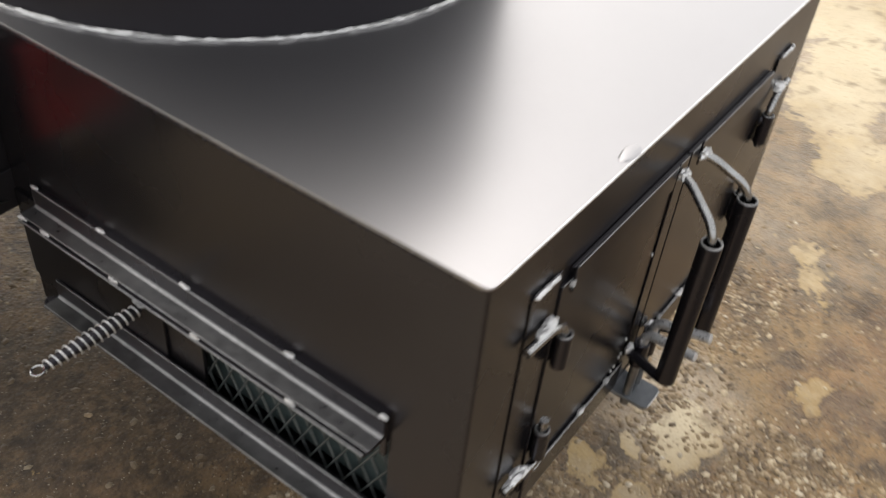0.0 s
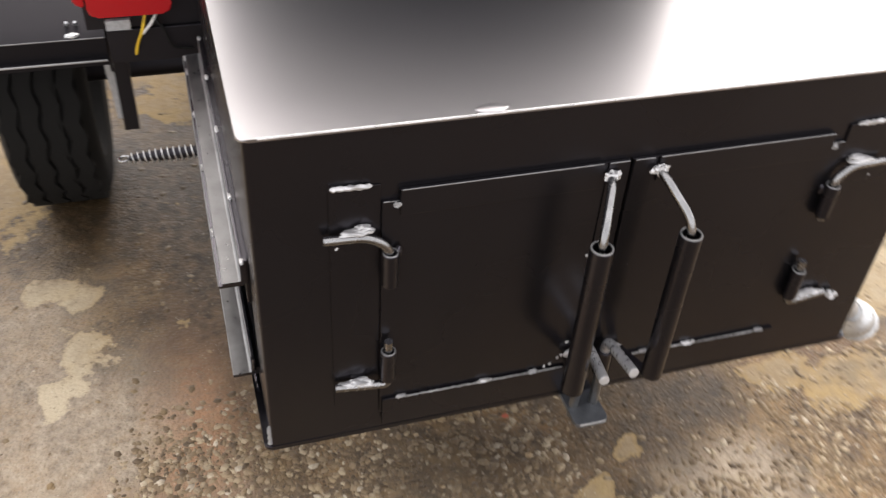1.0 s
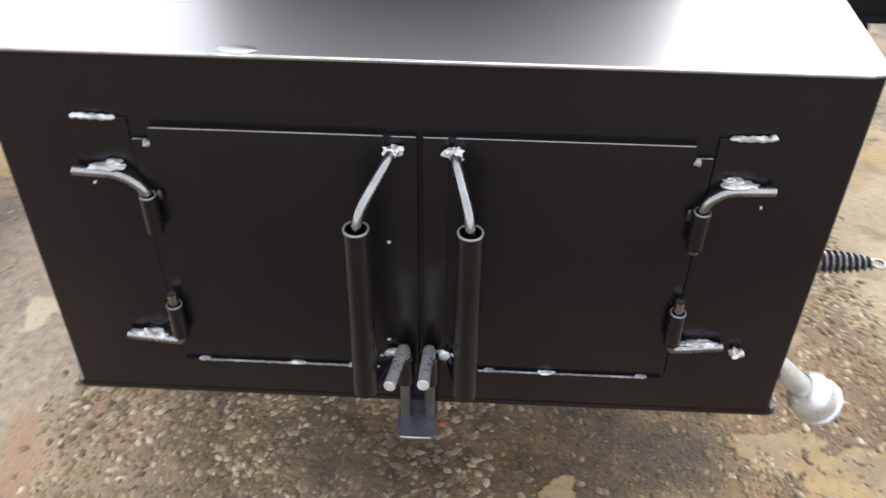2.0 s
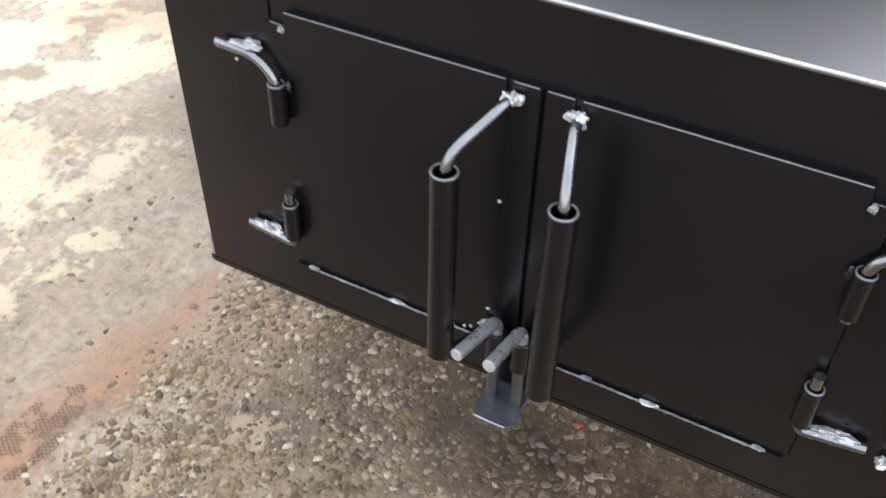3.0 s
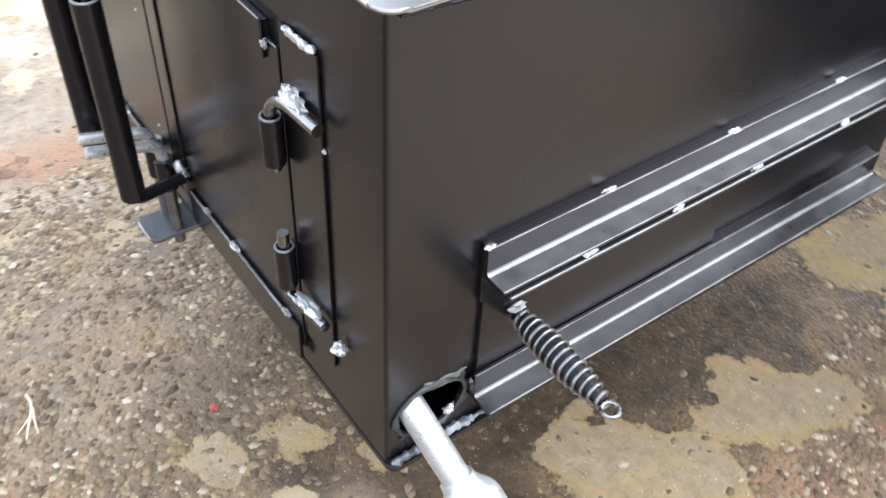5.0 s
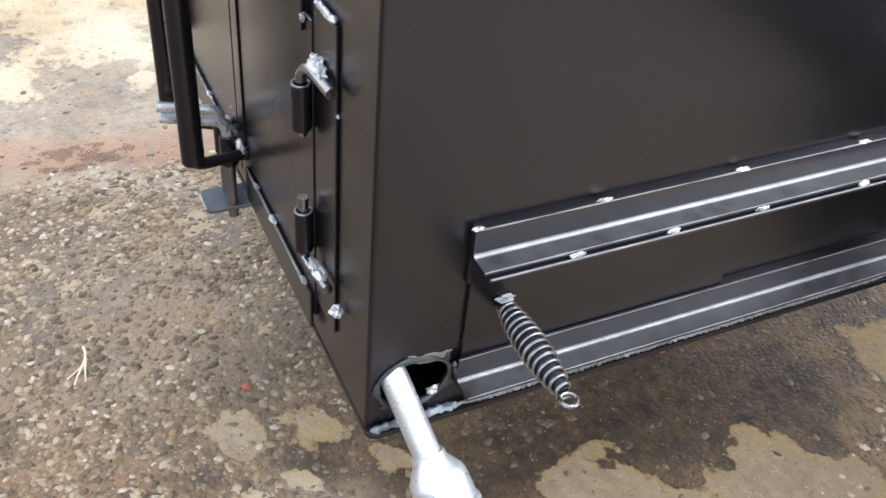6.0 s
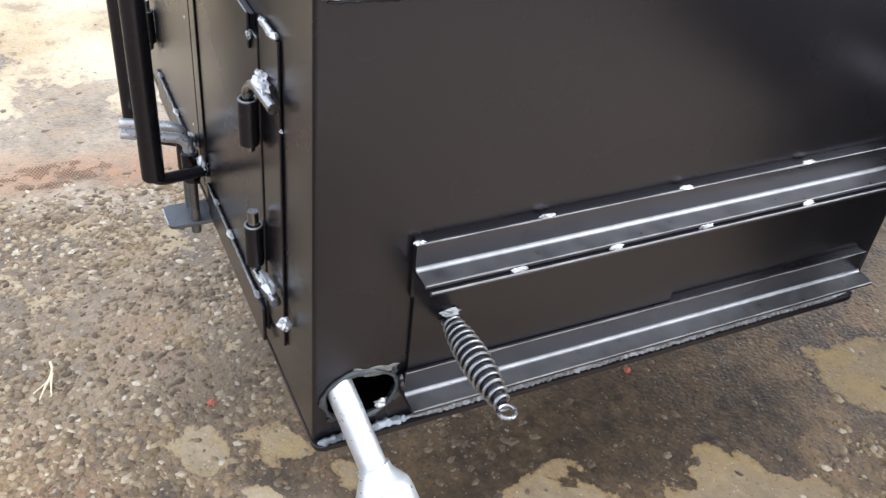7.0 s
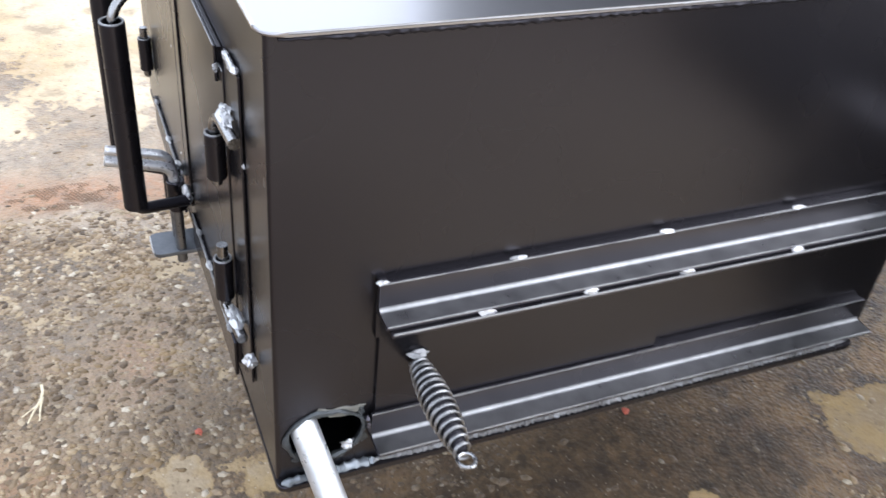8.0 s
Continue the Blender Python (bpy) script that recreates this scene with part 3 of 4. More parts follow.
def door(s, dz, label):
    """One door leaf; s is -1 for the west leaf and 1 for the east, u counts from the meeting line."""
    def X(u):
        return 0.5 + s * u

    outline = [(X(0.0025), 0.47), (X(0.337), 0.47), (X(0.337), 0.868), (X(0.3145), 0.868), (X(0.3145), 0.8845), (X(0.0025), 0.8845)]
    leaf = part("door", prism(outline, "y", -0.0055, -0.0006, 0.001), PAINT, firebox, label)
    part("top_bar", box(X(0.04), X(0.314), -0.0092, -0.0057, 0.846, 0.886, 0.0014), PAINT, leaf)
    part("meeting_bar", box(X(0.003), X(0.034), -0.0082, -0.0057, 0.508, 0.885, 0.001), PAINT, leaf)
    part("bottom_bar", box(X(0.04), X(0.334), -0.0105, -0.0057, 0.448, 0.503, 0.0014), PAINT, leaf)
    # bright strips added for the highlights on the bars' top edges
    for u0, u1, y, z in ((0.042, 0.312, -0.0086, 0.8853), (0.0045, 0.0325, -0.0076, 0.8843), (0.316, 0.335, -0.0049, 0.8673)):
        part("edge_highlight", sweep([(X(u0), y, z), (X((u0 + u1) / 2), y, z), (X(u1), y, z)], 0.001, 6), EDGE, leaf)
    tacks = bead((X(0.045), -0.0099, 0.5028), (X(0.312), -0.0099, 0.5026), 0.0016, seed=s)
    part("seam_bead", tacks, EDGE, leaf)
    for u, w in ((0.305, 0.008), (0.175, 0.011), (0.095, 0.007)):
        part("tack_weld", lump((X(u), -0.0095, 0.5045), (w, 0.0036, 0.0028), seed=u * 9 + s, rough=0.55), WELD if w > 0.01 else SEAM, leaf)
    part("tack_weld", lump((X(0.318), -0.0085, 0.864), (0.0045, 0.003, 0.0045), seed=s + 4, rough=0.6), SEAM, leaf)
    # pull: a loose pipe on a bent rod
    px, py = (0.433, -0.088) if s < 0 else (0.562, -0.087)
    wx = 0.469 if s < 0 else 0.540
    zt, zb = 0.812, 0.541
    rod = smooth_path([(wx, -0.0125, 0.868), (wx + (px - wx) * 0.15, -0.03, 0.864), (px, py, 0.829), (px, py, zt - 0.04)], 0.026)
    part("pull_rod", sweep(rod, 0.0064, 14), STEEL, leaf, "bent bright steel rod")
    low = smooth_path([(px, py, zb + 0.03), (px, py, zb - 0.006), (px + (wx - px) * 0.9, -0.0125, zb - 0.014)], 0.016)
    part("pull_rod", sweep(low, 0.0085, 14), PAINT, leaf)
    part("pull_pipe", pipe((px, py, zb), (px, py, zt), 0.0158, 0.0122), PAINT, leaf, "black pipe grip")
    part("pipe_rim", rim((px, py, zt), 0.0141, 0.0015), EDGE, leaf)
    part("pull_weld", lump((wx, -0.015, 0.869), (0.0105, 0.007, 0.0085), seed=s * 3 + 7, rough=0.65), WELD, leaf)
    part("pull_weld", lump((px + (wx - px) * 0.9, -0.014, zb - 0.013), (0.009, 0.007, 0.008), seed=s * 3 + 2), WELD, leaf)
    # cane bolt: an L-shaped rod that drops through a sleeve into the catch plate
    bx = 0.479 if s < 0 else 0.513
    tip = (0.467, -0.113, 0.579) if s < 0 else (0.51, -0.117, 0.588)
    cane = smooth_path([tip, (bx, -0.028, 0.566), (bx, -0.0265, 0.5)], 0.018)
    # lower leg of the same rod, in darker metal that holds its shade
    part("bolt_leg", sweep([(bx, -0.0265, 0.4985), (bx, -0.0265, 0.4)], 0.0078, 14), bare_metal("shaded_steel_leg", 0.2, 0.34, metal=0.9, depth=0.1), leaf)
    part("cane_bolt", sweep(cane, 0.0079, 14), CANE, leaf, "bare grey steel rod bent to a right angle")
    end = Vector(tip)
    part("cut_end", lathe([(0, 0.0068), (0.6, 0.0072), (1, 0.0062)], end, end + (end - Vector((bx, -0.028, 0.566))).normalized() * 0.0012, 14), WELD, leaf, "bright sawn end of the bolt")
    part("bolt_sleeve", pipe((bx, -0.0265, 0.495), (bx, -0.0265, 0.545), 0.0128, 0.0088), PAINT, leaf)
    part("sleeve_weld", lump((bx + s * 0.017, -0.014, 0.535), (0.01, 0.006, 0.009), seed=s + 11), WELD, leaf)
    # hinges: rods welded to a bar on the box, sleeves on the leaf
    part("hinge_plate", box(X(0.3385), X(0.404), -0.0038 if s > 0 else -0.0024, -0.0004, 0.5, 0.894, 0.001), PAINT, firebox)
    part("plate_weld", bead((X(0.349), -0.0045, 0.8945), (X(0.402), -0.0045, 0.8965), 0.0036, seed=s), WELD, firebox)
    hu = 0.334 if s > 0 else 0.328
    up = smooth_path([(X(0.413), -0.0112, 0.829 + dz * 0.3), (X(0.356), -0.0145, 0.829 + dz * 0.3), (X(hu), -0.0168, 0.812 + dz * 0.5), (X(hu), -0.0168, 0.738)], 0.017)
    part("hinge_rod", sweep(up, 0.0064, 14), STEEL, firebox)
    part("hinge_weld", lump((X(0.372), -0.0115, 0.8365 + dz * 0.3), (0.02, 0.0075, 0.0042), seed=s + 5, rough=0.5), WELD, firebox)
    part("hinge_weld", lump((X(0.364), -0.0095, 0.8405 + dz * 0.3), (0.0105, 0.006, 0.0036), seed=s + 15, rough=0.7), WELD, firebox)
    part("hinge_sleeve", pipe((X(hu), -0.0168, 0.745 + dz * 0.3), (X(hu), -0.0168, 0.8 + dz * 0.3), 0.011, 0.0074), PAINT, leaf)
    part("sleeve_weld", lump((X(hu - 0.012), -0.01, 0.79), (0.005, 0.004, 0.008), seed=s + 6), PAINT_RAIL, leaf)
    zl = 0.568 if s > 0 else 0.546
    down = smooth_path([(X(hu), -0.0168, zl + 0.087), (X(hu), -0.0168, zl), (X(0.404), -0.012, zl + 0.004)], 0.008)
    part("hinge_rod", sweep(down, 0.0064, 14), STEEL, firebox)
    part("hinge_sleeve", pipe((X(hu), -0.0168, zl + 0.011), (X(hu), -0.0168, zl + 0.068), 0.011, 0.0074), PAINT, leaf)
    part("sleeve_rim", rim((X(hu), -0.0168, zl + 0.068), 0.0094, 0.0014), EDGE, leaf)
    part("sleeve_rim", rim((X(hu), -0.0168, 0.8 + dz * 0.3), 0.0094, 0.0013), EDGE, leaf)
    part("hinge_weld", lump((X(0.374), -0.0125, zl + 0.0085), (0.019, 0.0075, 0.0048), seed=s + 9, rough=0.75), WELD, firebox)
    part("hinge_weld", lump((X(0.361), -0.0145, zl + 0.0065), (0.012, 0.0065, 0.0045), seed=s + 19, rough=0.8), WELD, firebox)
    return leaf


door(-1, -0.018, "black steel door leaf with a pipe grip")
door(1, 0.0, "black steel door leaf with a pipe grip")
part("stud", lump((0.927, -0.0085, 0.558), (0.0085, 0.007, 0.0078), seed=3, rough=0.6), WELD, firebox, "bright weld stud")
catch = prism(rounded([(0.467, 0.004), (0.467, -0.068), (0.524, -0.068), (0.524, 0.004)], [0, 0.011, 0.011, 0]), "z", ZB - 0.007, ZB - 0.0005, 0.0012)
# blue tint and brighter metal put in for the sky the plate mirrors
part("catch_plate", catch, bare_metal("sky_tinted_plate", 0.17, 0.36, metal=0.7, tint=(0.92, 0.98, 1.06)), firebox, "flat steel catch plate for the bolts")


part("plate_edge", sweep([(0.474, -0.0678, ZB - 0.0012), (0.495, -0.0684, ZB - 0.0012), (0.517, -0.0678, ZB - 0.0012)], 0.0012, 6), WELD, firebox)
for i, (x, z) in enumerate(SPATTER):
    part("spatter", lump((x, -0.0062 if 0.16 < x < 0.84 else -0.002, z), (0.0024, 0.0016, 0.0022), seed=i, rough=0.6), WELD, firebox)


# ---- air dampers on both sides ----
def angle_profile(s, zf, leg_up, leg_out, gap, t=0.005):
    """An L section whose upright leg lies along the side and whose other leg stands out; zf is the top of the flat leg."""
    def X(d):
        return 0.5 + s * (0.5 + d)

    pts = [(X(gap), zf - t), (X(gap + leg_out), zf - t), (X(gap + leg_out), zf), (X(gap + t), zf), (X(gap + t), zf + leg_up), (X(gap), zf + leg_up)]
    return rounded(pts, [0.002, 0.0016, 0.0016, 0.0, 0.0016, 0.0012], 4)


def rail(name, s, zf, leg_up, leg_out, gap, y0, y1):
    """An angle-iron rail; the upper face of its level leg has the sky's sheen put in as brighter metal."""
    ob = part(name, prism(angle_profile(s, zf, leg_up, leg_out, gap), "y", y0, y1, 0.0008), PAINT_RAIL, firebox, "black angle-iron guide rail")
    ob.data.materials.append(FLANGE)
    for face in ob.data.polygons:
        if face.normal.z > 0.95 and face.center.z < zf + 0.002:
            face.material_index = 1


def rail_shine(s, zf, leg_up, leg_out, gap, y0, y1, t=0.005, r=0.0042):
    """Bright strips that put in the highlights of an angle's inside radius and edges."""
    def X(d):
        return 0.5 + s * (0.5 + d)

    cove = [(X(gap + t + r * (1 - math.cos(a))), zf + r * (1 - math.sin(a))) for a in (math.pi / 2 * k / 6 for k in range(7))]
    part("rail_corner", prism([(X(gap + t - 0.0004), zf - 0.0004)] + cove, "y", y0 + 0.0008, y1 - 0.0008), RAIL_EDGE, firebox, "inside corner of the rail, its highlight put in as bright metal")
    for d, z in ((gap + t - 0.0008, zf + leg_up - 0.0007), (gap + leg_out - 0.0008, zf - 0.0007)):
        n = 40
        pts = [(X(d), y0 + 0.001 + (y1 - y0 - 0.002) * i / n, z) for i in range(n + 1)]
        part("edge_highlight", sweep(pts, lambda k: 0.0012 * (0.8 + 0.35 * math.sin(k * 37 + z * 90) * math.sin(k * 11)), 6), RAIL_EDGE, firebox)


def spring_handle(base, tip, parent, swell, wire, metal):
    base, tip = Vector(base), Vector(tip)
    d = (tip - base).normalized()
    u = d.cross(Vector((0, 0, 1))).normalized()
    w = d.cross(u)
    span = (tip - base).length - 0.014
    turns, per = 14.5, 22

    def barrel(t):
        return 0.0085 + swell * math.sin(math.pi * min(1, max(0, t * 1.02))) ** 0.8 - 0.001 * t

    pts = []
    for i in range(int(turns * per) + 1):
        t = i / (turns * per)
        a = 2 * math.pi * turns * t
        pts.append(base + d * (0.006 + span * t) + barrel(t) * (math.cos(a) * u + math.sin(a) * w))
    coil = part("spring_handle", sweep(pts, wire, 8), metal, parent, "coiled barrel-shaped steel spring handle")
    core = [(t, max(0.004, barrel(t) - 0.0018)) for t in (k / 24 for k in range(25))]
    part("spring_core", lathe([(0.0, 0.0005)] + core + [(1.0, 0.0005)], base + d * 0.004, base + d * (0.002 + span), 18), PAINT_DULL, parent, "black rod inside the spring")
    eye = [tip - d * 0.001 + 0.009 * (math.cos(a) * d + math.sin(a) * u) for a in (2 * math.pi * k / 26 for k in range(27))]
    part("spring_eye", sweep(eye, 0.0024, 8), STEEL, parent, "open end loop of the spring")
    part("spring_weld", lump(base + Vector((0, 0, 0.009)) + d * 0.003, (0.005, 0.0105, 0.004), seed=base.y * 9, rough=0.8), SEAM, parent)
    return coil


def damper(s, y_plate, length, spring_tip, tops, lows, label, swell, wire):
    def X(d):
        return 0.5 + s * (0.5 + d)

    y0, y1 = 0.108, 0.836 if s > 0 else 0.79
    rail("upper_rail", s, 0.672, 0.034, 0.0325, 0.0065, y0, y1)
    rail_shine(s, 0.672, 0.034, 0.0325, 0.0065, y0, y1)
    # thin strip put in for the guide bar's edge highlight
    part("edge_highlight", sweep([(X(0.0432), y0 + 0.006, 0.6646), (X(0.0432), y1 - 0.002, 0.6646)], 0.0013, 6), RAIL_EDGE, firebox)
    part("guide_bar", box(X(0.008), X(0.0438), y0 + 0.004, y1, 0.6602, 0.6652, 0.0013), PAINT_RAIL, firebox)
    part("rail_packer", box(X(0.0002), X(0.0063), y0, y0 + 0.009, 0.63, 0.709, 0.001), PAINT, firebox)
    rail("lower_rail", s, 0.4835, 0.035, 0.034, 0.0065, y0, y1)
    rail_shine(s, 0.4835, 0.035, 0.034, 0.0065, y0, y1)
    part("rail_backing", box(X(0.0002), X(0.0064), y0 + 0.001, y1 - 0.001, 0.67, 0.7045, 0.0), PAINT, firebox)
    part("rail_spacer", box(X(0.0002), X(0.0063), y0, y1, 0.479, 0.494, 0.0), PAINT_DULL, firebox)
    if s > 0:
        part("rail_spacer", box(X(0.0002), X(0.006), y_plate + length + 0.002, y1, 0.4945, 0.516, 0.0), PAINT, firebox)
    plate = part("damper_plate", box(X(0.0006), X(0.0058), y_plate, y_plate + length, 0.497, 0.6685, 0.0008), PAINT, firebox, label)
    for i, y in enumerate(tops):
        part("tack_weld", lump((X(0.0085), y, 0.7065), (0.0032, 0.009 if i else 0.006, 0.0022), seed=y * 31 + s, rough=0.65), WELD, firebox)
    for y in lows:
        part("tack_weld", lump((X(0.0396), y, 0.667), (0.0026, 0.0088, 0.0038), seed=y * 17 + s, rough=0.6), WELD, firebox)
    part("rail_weld", bead((X(0.008), y0 + 0.001, 0.487), (X(0.008), y0 - 0.004, 0.516), 0.0035, seed=s), PAINT_RAIL, firebox)
    spring_handle((X(0.006), y_plate + 0.044, 0.588 if s > 0 else 0.595), spring_tip, plate, swell, wire, SPRING if s > 0 else BARE_SPRING)


damper(1, 0.113, 0.374, (1.158, 0.153, 0.589), (0.112, 0.265, 0.453, 0.643, 0.834), (0.219, 0.344, 0.473, 0.632, 0.81), "closed sliding damper plate", 0.0082, 0.002)
damper(-1, 0.525, 0.33, (-0.173, 0.586, 0.583), (0.112, 0.266, 0.459, 0.635, 0.786), (0.237, 0.409, 0.576, 0.73, 0.785), "sliding damper plate pushed open", 0.0042, 0.0015)


def expanded_mesh():
    """Diamond strands behind the open air slot."""
    bm = bmesh.new()
    py, pz = 0.031, 0.03
    y0, y1, z0, z1 = 0.098, 0.46, 0.49, 0.662
    for way in (1, -1):
        k = -12
        while k < 26:
            pts = []
            for i in range(19):
                z = z0 + (z1 - z0) * i / 18
                y = y0 + k * py + way * (z - z0) / pz * py * 0.5 * 1.0
                if y0 <= y <= y1:
                    pts.append((0.0115 + 0.0012 * way, y, z))
            if len(pts) > 2:
                sweep(pts, 0.0019, 5, bm=bm)
            k += 1
    return bm


part("inner_liner", box(0.03, 0.034, 0.07, 0.5, 0.49, 0.69, 0.001), plain("teal_grey_liner", (0.035, 0.05, 0.05), 0.5), firebox, "dull teal-grey sheet inside the air slot")
part("expanded_mesh", expanded_mesh(), MESHM, firebox, "grey expanded-metal mesh in the air slot")

# ---- smoker tank on the firebox ----
tank = thing("smoker_tank", (0.5, 0.873, ZT + 0.002), "black round steel drum welded onto the firebox", "tank")
wall = lathe([(0, 0.474), (0, 0.48), (0.93, 0.48), (0.97, 0.474), (1.0, 0.455), (1.02, 0.3), (1.03, 0.0005)], (0.5, 0.873, ZT + 0.0021), (0.5, 0.873, 1.49), 96)
part("drum", wall, PAINT_TANK, tank)
circle = [(0.5 + 0.482 * math.sin(a), 0.873 - 0.482 * math.cos(a), ZT + 0.0035) for a in (2 * math.pi * k / 420 for k in range(421))]
part("weld_ring", sweep(circle, lambda t: 0.0038 + 0.0004 * math.sin(t * 420) + 0.0011 * math.sin(t * 77) * math.sin(t * 31), 8, lumps=0.4), bare_metal("dull_weld_ring", 0.42, 0.34, metal=0.8, grain=260, depth=0.9), tank, "uneven grey weld bead round the foot")

# ---- gas pipe through the cut hole ----
gas = thing("gas_pipe", (1.04, 0.045, 0.46), "bright galvanised pipe with a bell reducer resting in the cut hole", "pipe")
start, bell = Vector((0.972, 0.027, 0.531)), Vector((1.082, 0.06, 0.406))
way = (bell - start).normalized()
part("pipe", pipe(start, bell - way * 0.022, 0.0167, 0.0135), GALV, gas)
part("bell_reducer", lathe([(0, 0.0165), (0, 0.0205), (0.12, 0.0212), (0.26, 0.028), (0.4, 0.0345), (0.5, 0.0355), (0.86, 0.0355), (0.9, 0.0385), (0.98, 0.0385), (1.0, 0.036), (1.0, 0.033), (0.7, 0.032), (0.7, 0.0005)], bell - way * 0.036, bell + way * 0.036, 12), GALV, gas, "wide galvanised bell fitting")
part("jet", lathe([(0, 0.0005), (0, 0.012), (0.55, 0.012), (0.6, 0.009), (1, 0.008), (1, 0.003), (0.5, 0.003), (0.5, 0.0005)], bell + way * 0.016 + Vector((0.012, 0, 0)), bell + way * 0.048 + Vector((0.012, 0, 0)), 18), BRASS, gas, "yellow brass jet")

# ---- trailer ----
trailer = thing("trailer", (0.5, 1.3, 0.0), "black steel trailer frame with a wheel and fender behind the firebox", "trailer")
part("crossmember", box(-0.18, 1.0, DEPTH + 0.0004, DEPTH + 0.075, 0.628, 0.70, 0.004), PAINT_DULL, trailer)
part("crossmember", box(1.001, 1.2, DEPTH + 0.0004, DEPTH + 0.075, 0.648, 0.735, 0.004), PAINT, trailer)
part("lamp_bracket", box(-0.215, 0.05, DEPTH + 0.008, DEPTH + 0.014, 0.7, 0.905, 0.002), PAINT_DULL, trailer)
part("lamp_bracket", box(1.002, 1.085, DEPTH + 0.008, DEPTH + 0.014, 0.735, 0.8, 0.002), PAINT, trailer)
part("bracket_weld", bead((1.007, DEPTH + 0.004, 0.742), (1.03, DEPTH + 0.004, 0.762), 0.0055, seed=3), WELD, trailer)
part("deck", box(0.12, 0.88, 0.94, 1.9, 0.9705, 0.9795, 0.002), PAINT_DULL, trailer)
# added plate, made wide to keep sky light off the ground below
part("bed_plate", box(0.02, 0.98, DEPTH + 0.08, 3.4, 0.6605, 0.6665, 0.001), PAINT_DULL, trailer)
for x in (0.32, 0.68):
    part("frame_rail", box(x - 0.04, x + 0.04, DEPTH + 0.076, 3.6, 0.56, 0.66, 0.004), PAINT_DULL, trailer)
for x, y in ((0.32, 1.0), (0.68, 1.0), (0.32, 1.8), (0.68, 1.8)):
    part("deck_post", box(x - 0.03, x + 0.03, y - 0.03, y + 0.03, 0.667, 0.97, 0.003), PAINT_DULL, trailer)
part("axle", sweep([(-0.3, 1.4, 0.335), (0.86, 1.4, 0.335)], 0.032, 16), PAINT_DULL, trailer)
for x in (0.32, 0.68):
    part("axle_hanger", box(x - 0.03, x + 0.03, 1.36, 1.44, 0.36, 0.56, 0.003), PAINT_DULL, trailer)


def fender(x0, x1):
    line = [(0.852, 0.632), (0.852, 0.642), (0.864, 0.645), (0.864, 0.684), (0.90, 0.70), (1.0, 0.735), (1.12, 0.765), (1.56, 0.765), (1.7, 0.72), (1.84, 0.6)]
    inner = [(y + (0.004 if i < 4 else 0.001), z - (0.0 if i < 3 else 0.004)) for i, (y, z) in enumerate(line)]
    return prism(line + inner[::-1], "x", x0, x1)


part("fender", fender(-0.63, -0.184), FENDER, trailer, "grey-black steel fender with a folded lip")
part("lip_edge", sweep([(-0.63, 0.851, 0.6425), (-0.4, 0.851, 0.6425), (-0.186, 0.851, 0.6425)], 0.0024, 6), SEAM, trailer, "bright edge of the fender lip")
part("lip_edge", sweep([(-0.63, 0.864, 0.685), (-0.4, 0.864, 0.685), (-0.186, 0.864, 0.685)], 0.0014, 6), EDGE, trailer)
part("fender", fender(1.25, 1.63), FENDER, trailer, "grey-black steel fender with a folded lip")
part("spindle", sweep([(1.24, 1.4, 0.335), (1.36, 1.4, 0.335)], 0.03, 14), PAINT_DULL, trailer)
part("fender_skirt", box(-0.188, -0.182, 0.9, 1.8, 0.59, 0.72, 0.001), PAINT_DULL, trailer)
part("spring_hanger", box(-0.196, -0.163, 1.09, 1.125, 0.33, 0.5895, 0.002), PAINT_DULL, trailer)
part("hanger_plate", prism([(-0.221, 0.5895), (-0.1965, 0.5895), (-0.1965, 0.36), (-0.206, 0.36)], "y", 1.096, 1.102, 0.001), PRIMER, trailer, "bare grey hanger plate")
part("grey_bracket", box(-0.178, -0.132, DEPTH - 0.004, DEPTH + 0.0076, 0.701, 0.722, 0.001), PRIMER, trailer, "bare grey bracket")
lamp = part("tail_lamp", prism(rounded([(-0.205, 0.736), (-0.05, 0.736), (-0.05, 0.888), (-0.205, 0.888)], 0.018, 6), "y", DEPTH - 0.018, DEPTH + 0.0075, 0.005), RED, trailer, "square red tail lamp")
part("lens_rib", prism(rounded([(-0.16, 0.8), (-0.095, 0.8), (-0.095, 0.865), (-0.16, 0.865)], 0.016, 4), "y", DEPTH - 0.02, DEPTH - 0.0182, 0.001), plain("dark_red_lens", (0.12, 0.003, 0.004), 0.25), lamp, "darker window in the lens")
part("side_marker", prism(rounded([(-0.228, 0.765), (-0.209, 0.755), (-0.209, 0.87), (-0.228, 0.87)], 0.006, 4), "y", DEPTH - 0.012, DEPTH + 0.0075, 0.003), RED, lamp)
for name, mat, pts in (
    ("yellow_wire", YELLOW, [(-0.1, DEPTH - 0.004, 0.738), (-0.112, DEPTH - 0.012, 0.7), (-0.126, DEPTH - 0.008, 0.668), (-0.13, DEPTH - 0.004, 0.648)]),
    ("white_wire", WHITE, [(-0.078, DEPTH - 0.004, 0.738), (-0.092, DEPTH - 0.012, 0.716), (-0.112, DEPTH - 0.011, 0.694)]),
    ("dark_wire", RUBBER, [(-0.094, DEPTH - 0.004, 0.738), (-0.07, DEPTH - 0.014, 0.7), (-0.06, DEPTH - 0.01, 0.66), (-0.02, DEPTH - 0.003, 0.65)]),
):
    part(name, sweep(smooth_path(pts, 0.012), 0.0028, 8), mat, lamp, name.replace("_", " ") + " hanging from the lamp")
part("stay_post", box(-0.02, -0.004, 0.942, 0.958, 0.7005, 1.3, 0.002), PAINT_DULL, trailer)
part("stay_bar", box(-0.06, 0.06, 0.926, 0.9415, 0.922, 0.938, 0.002), PAINT_DULL, trailer)
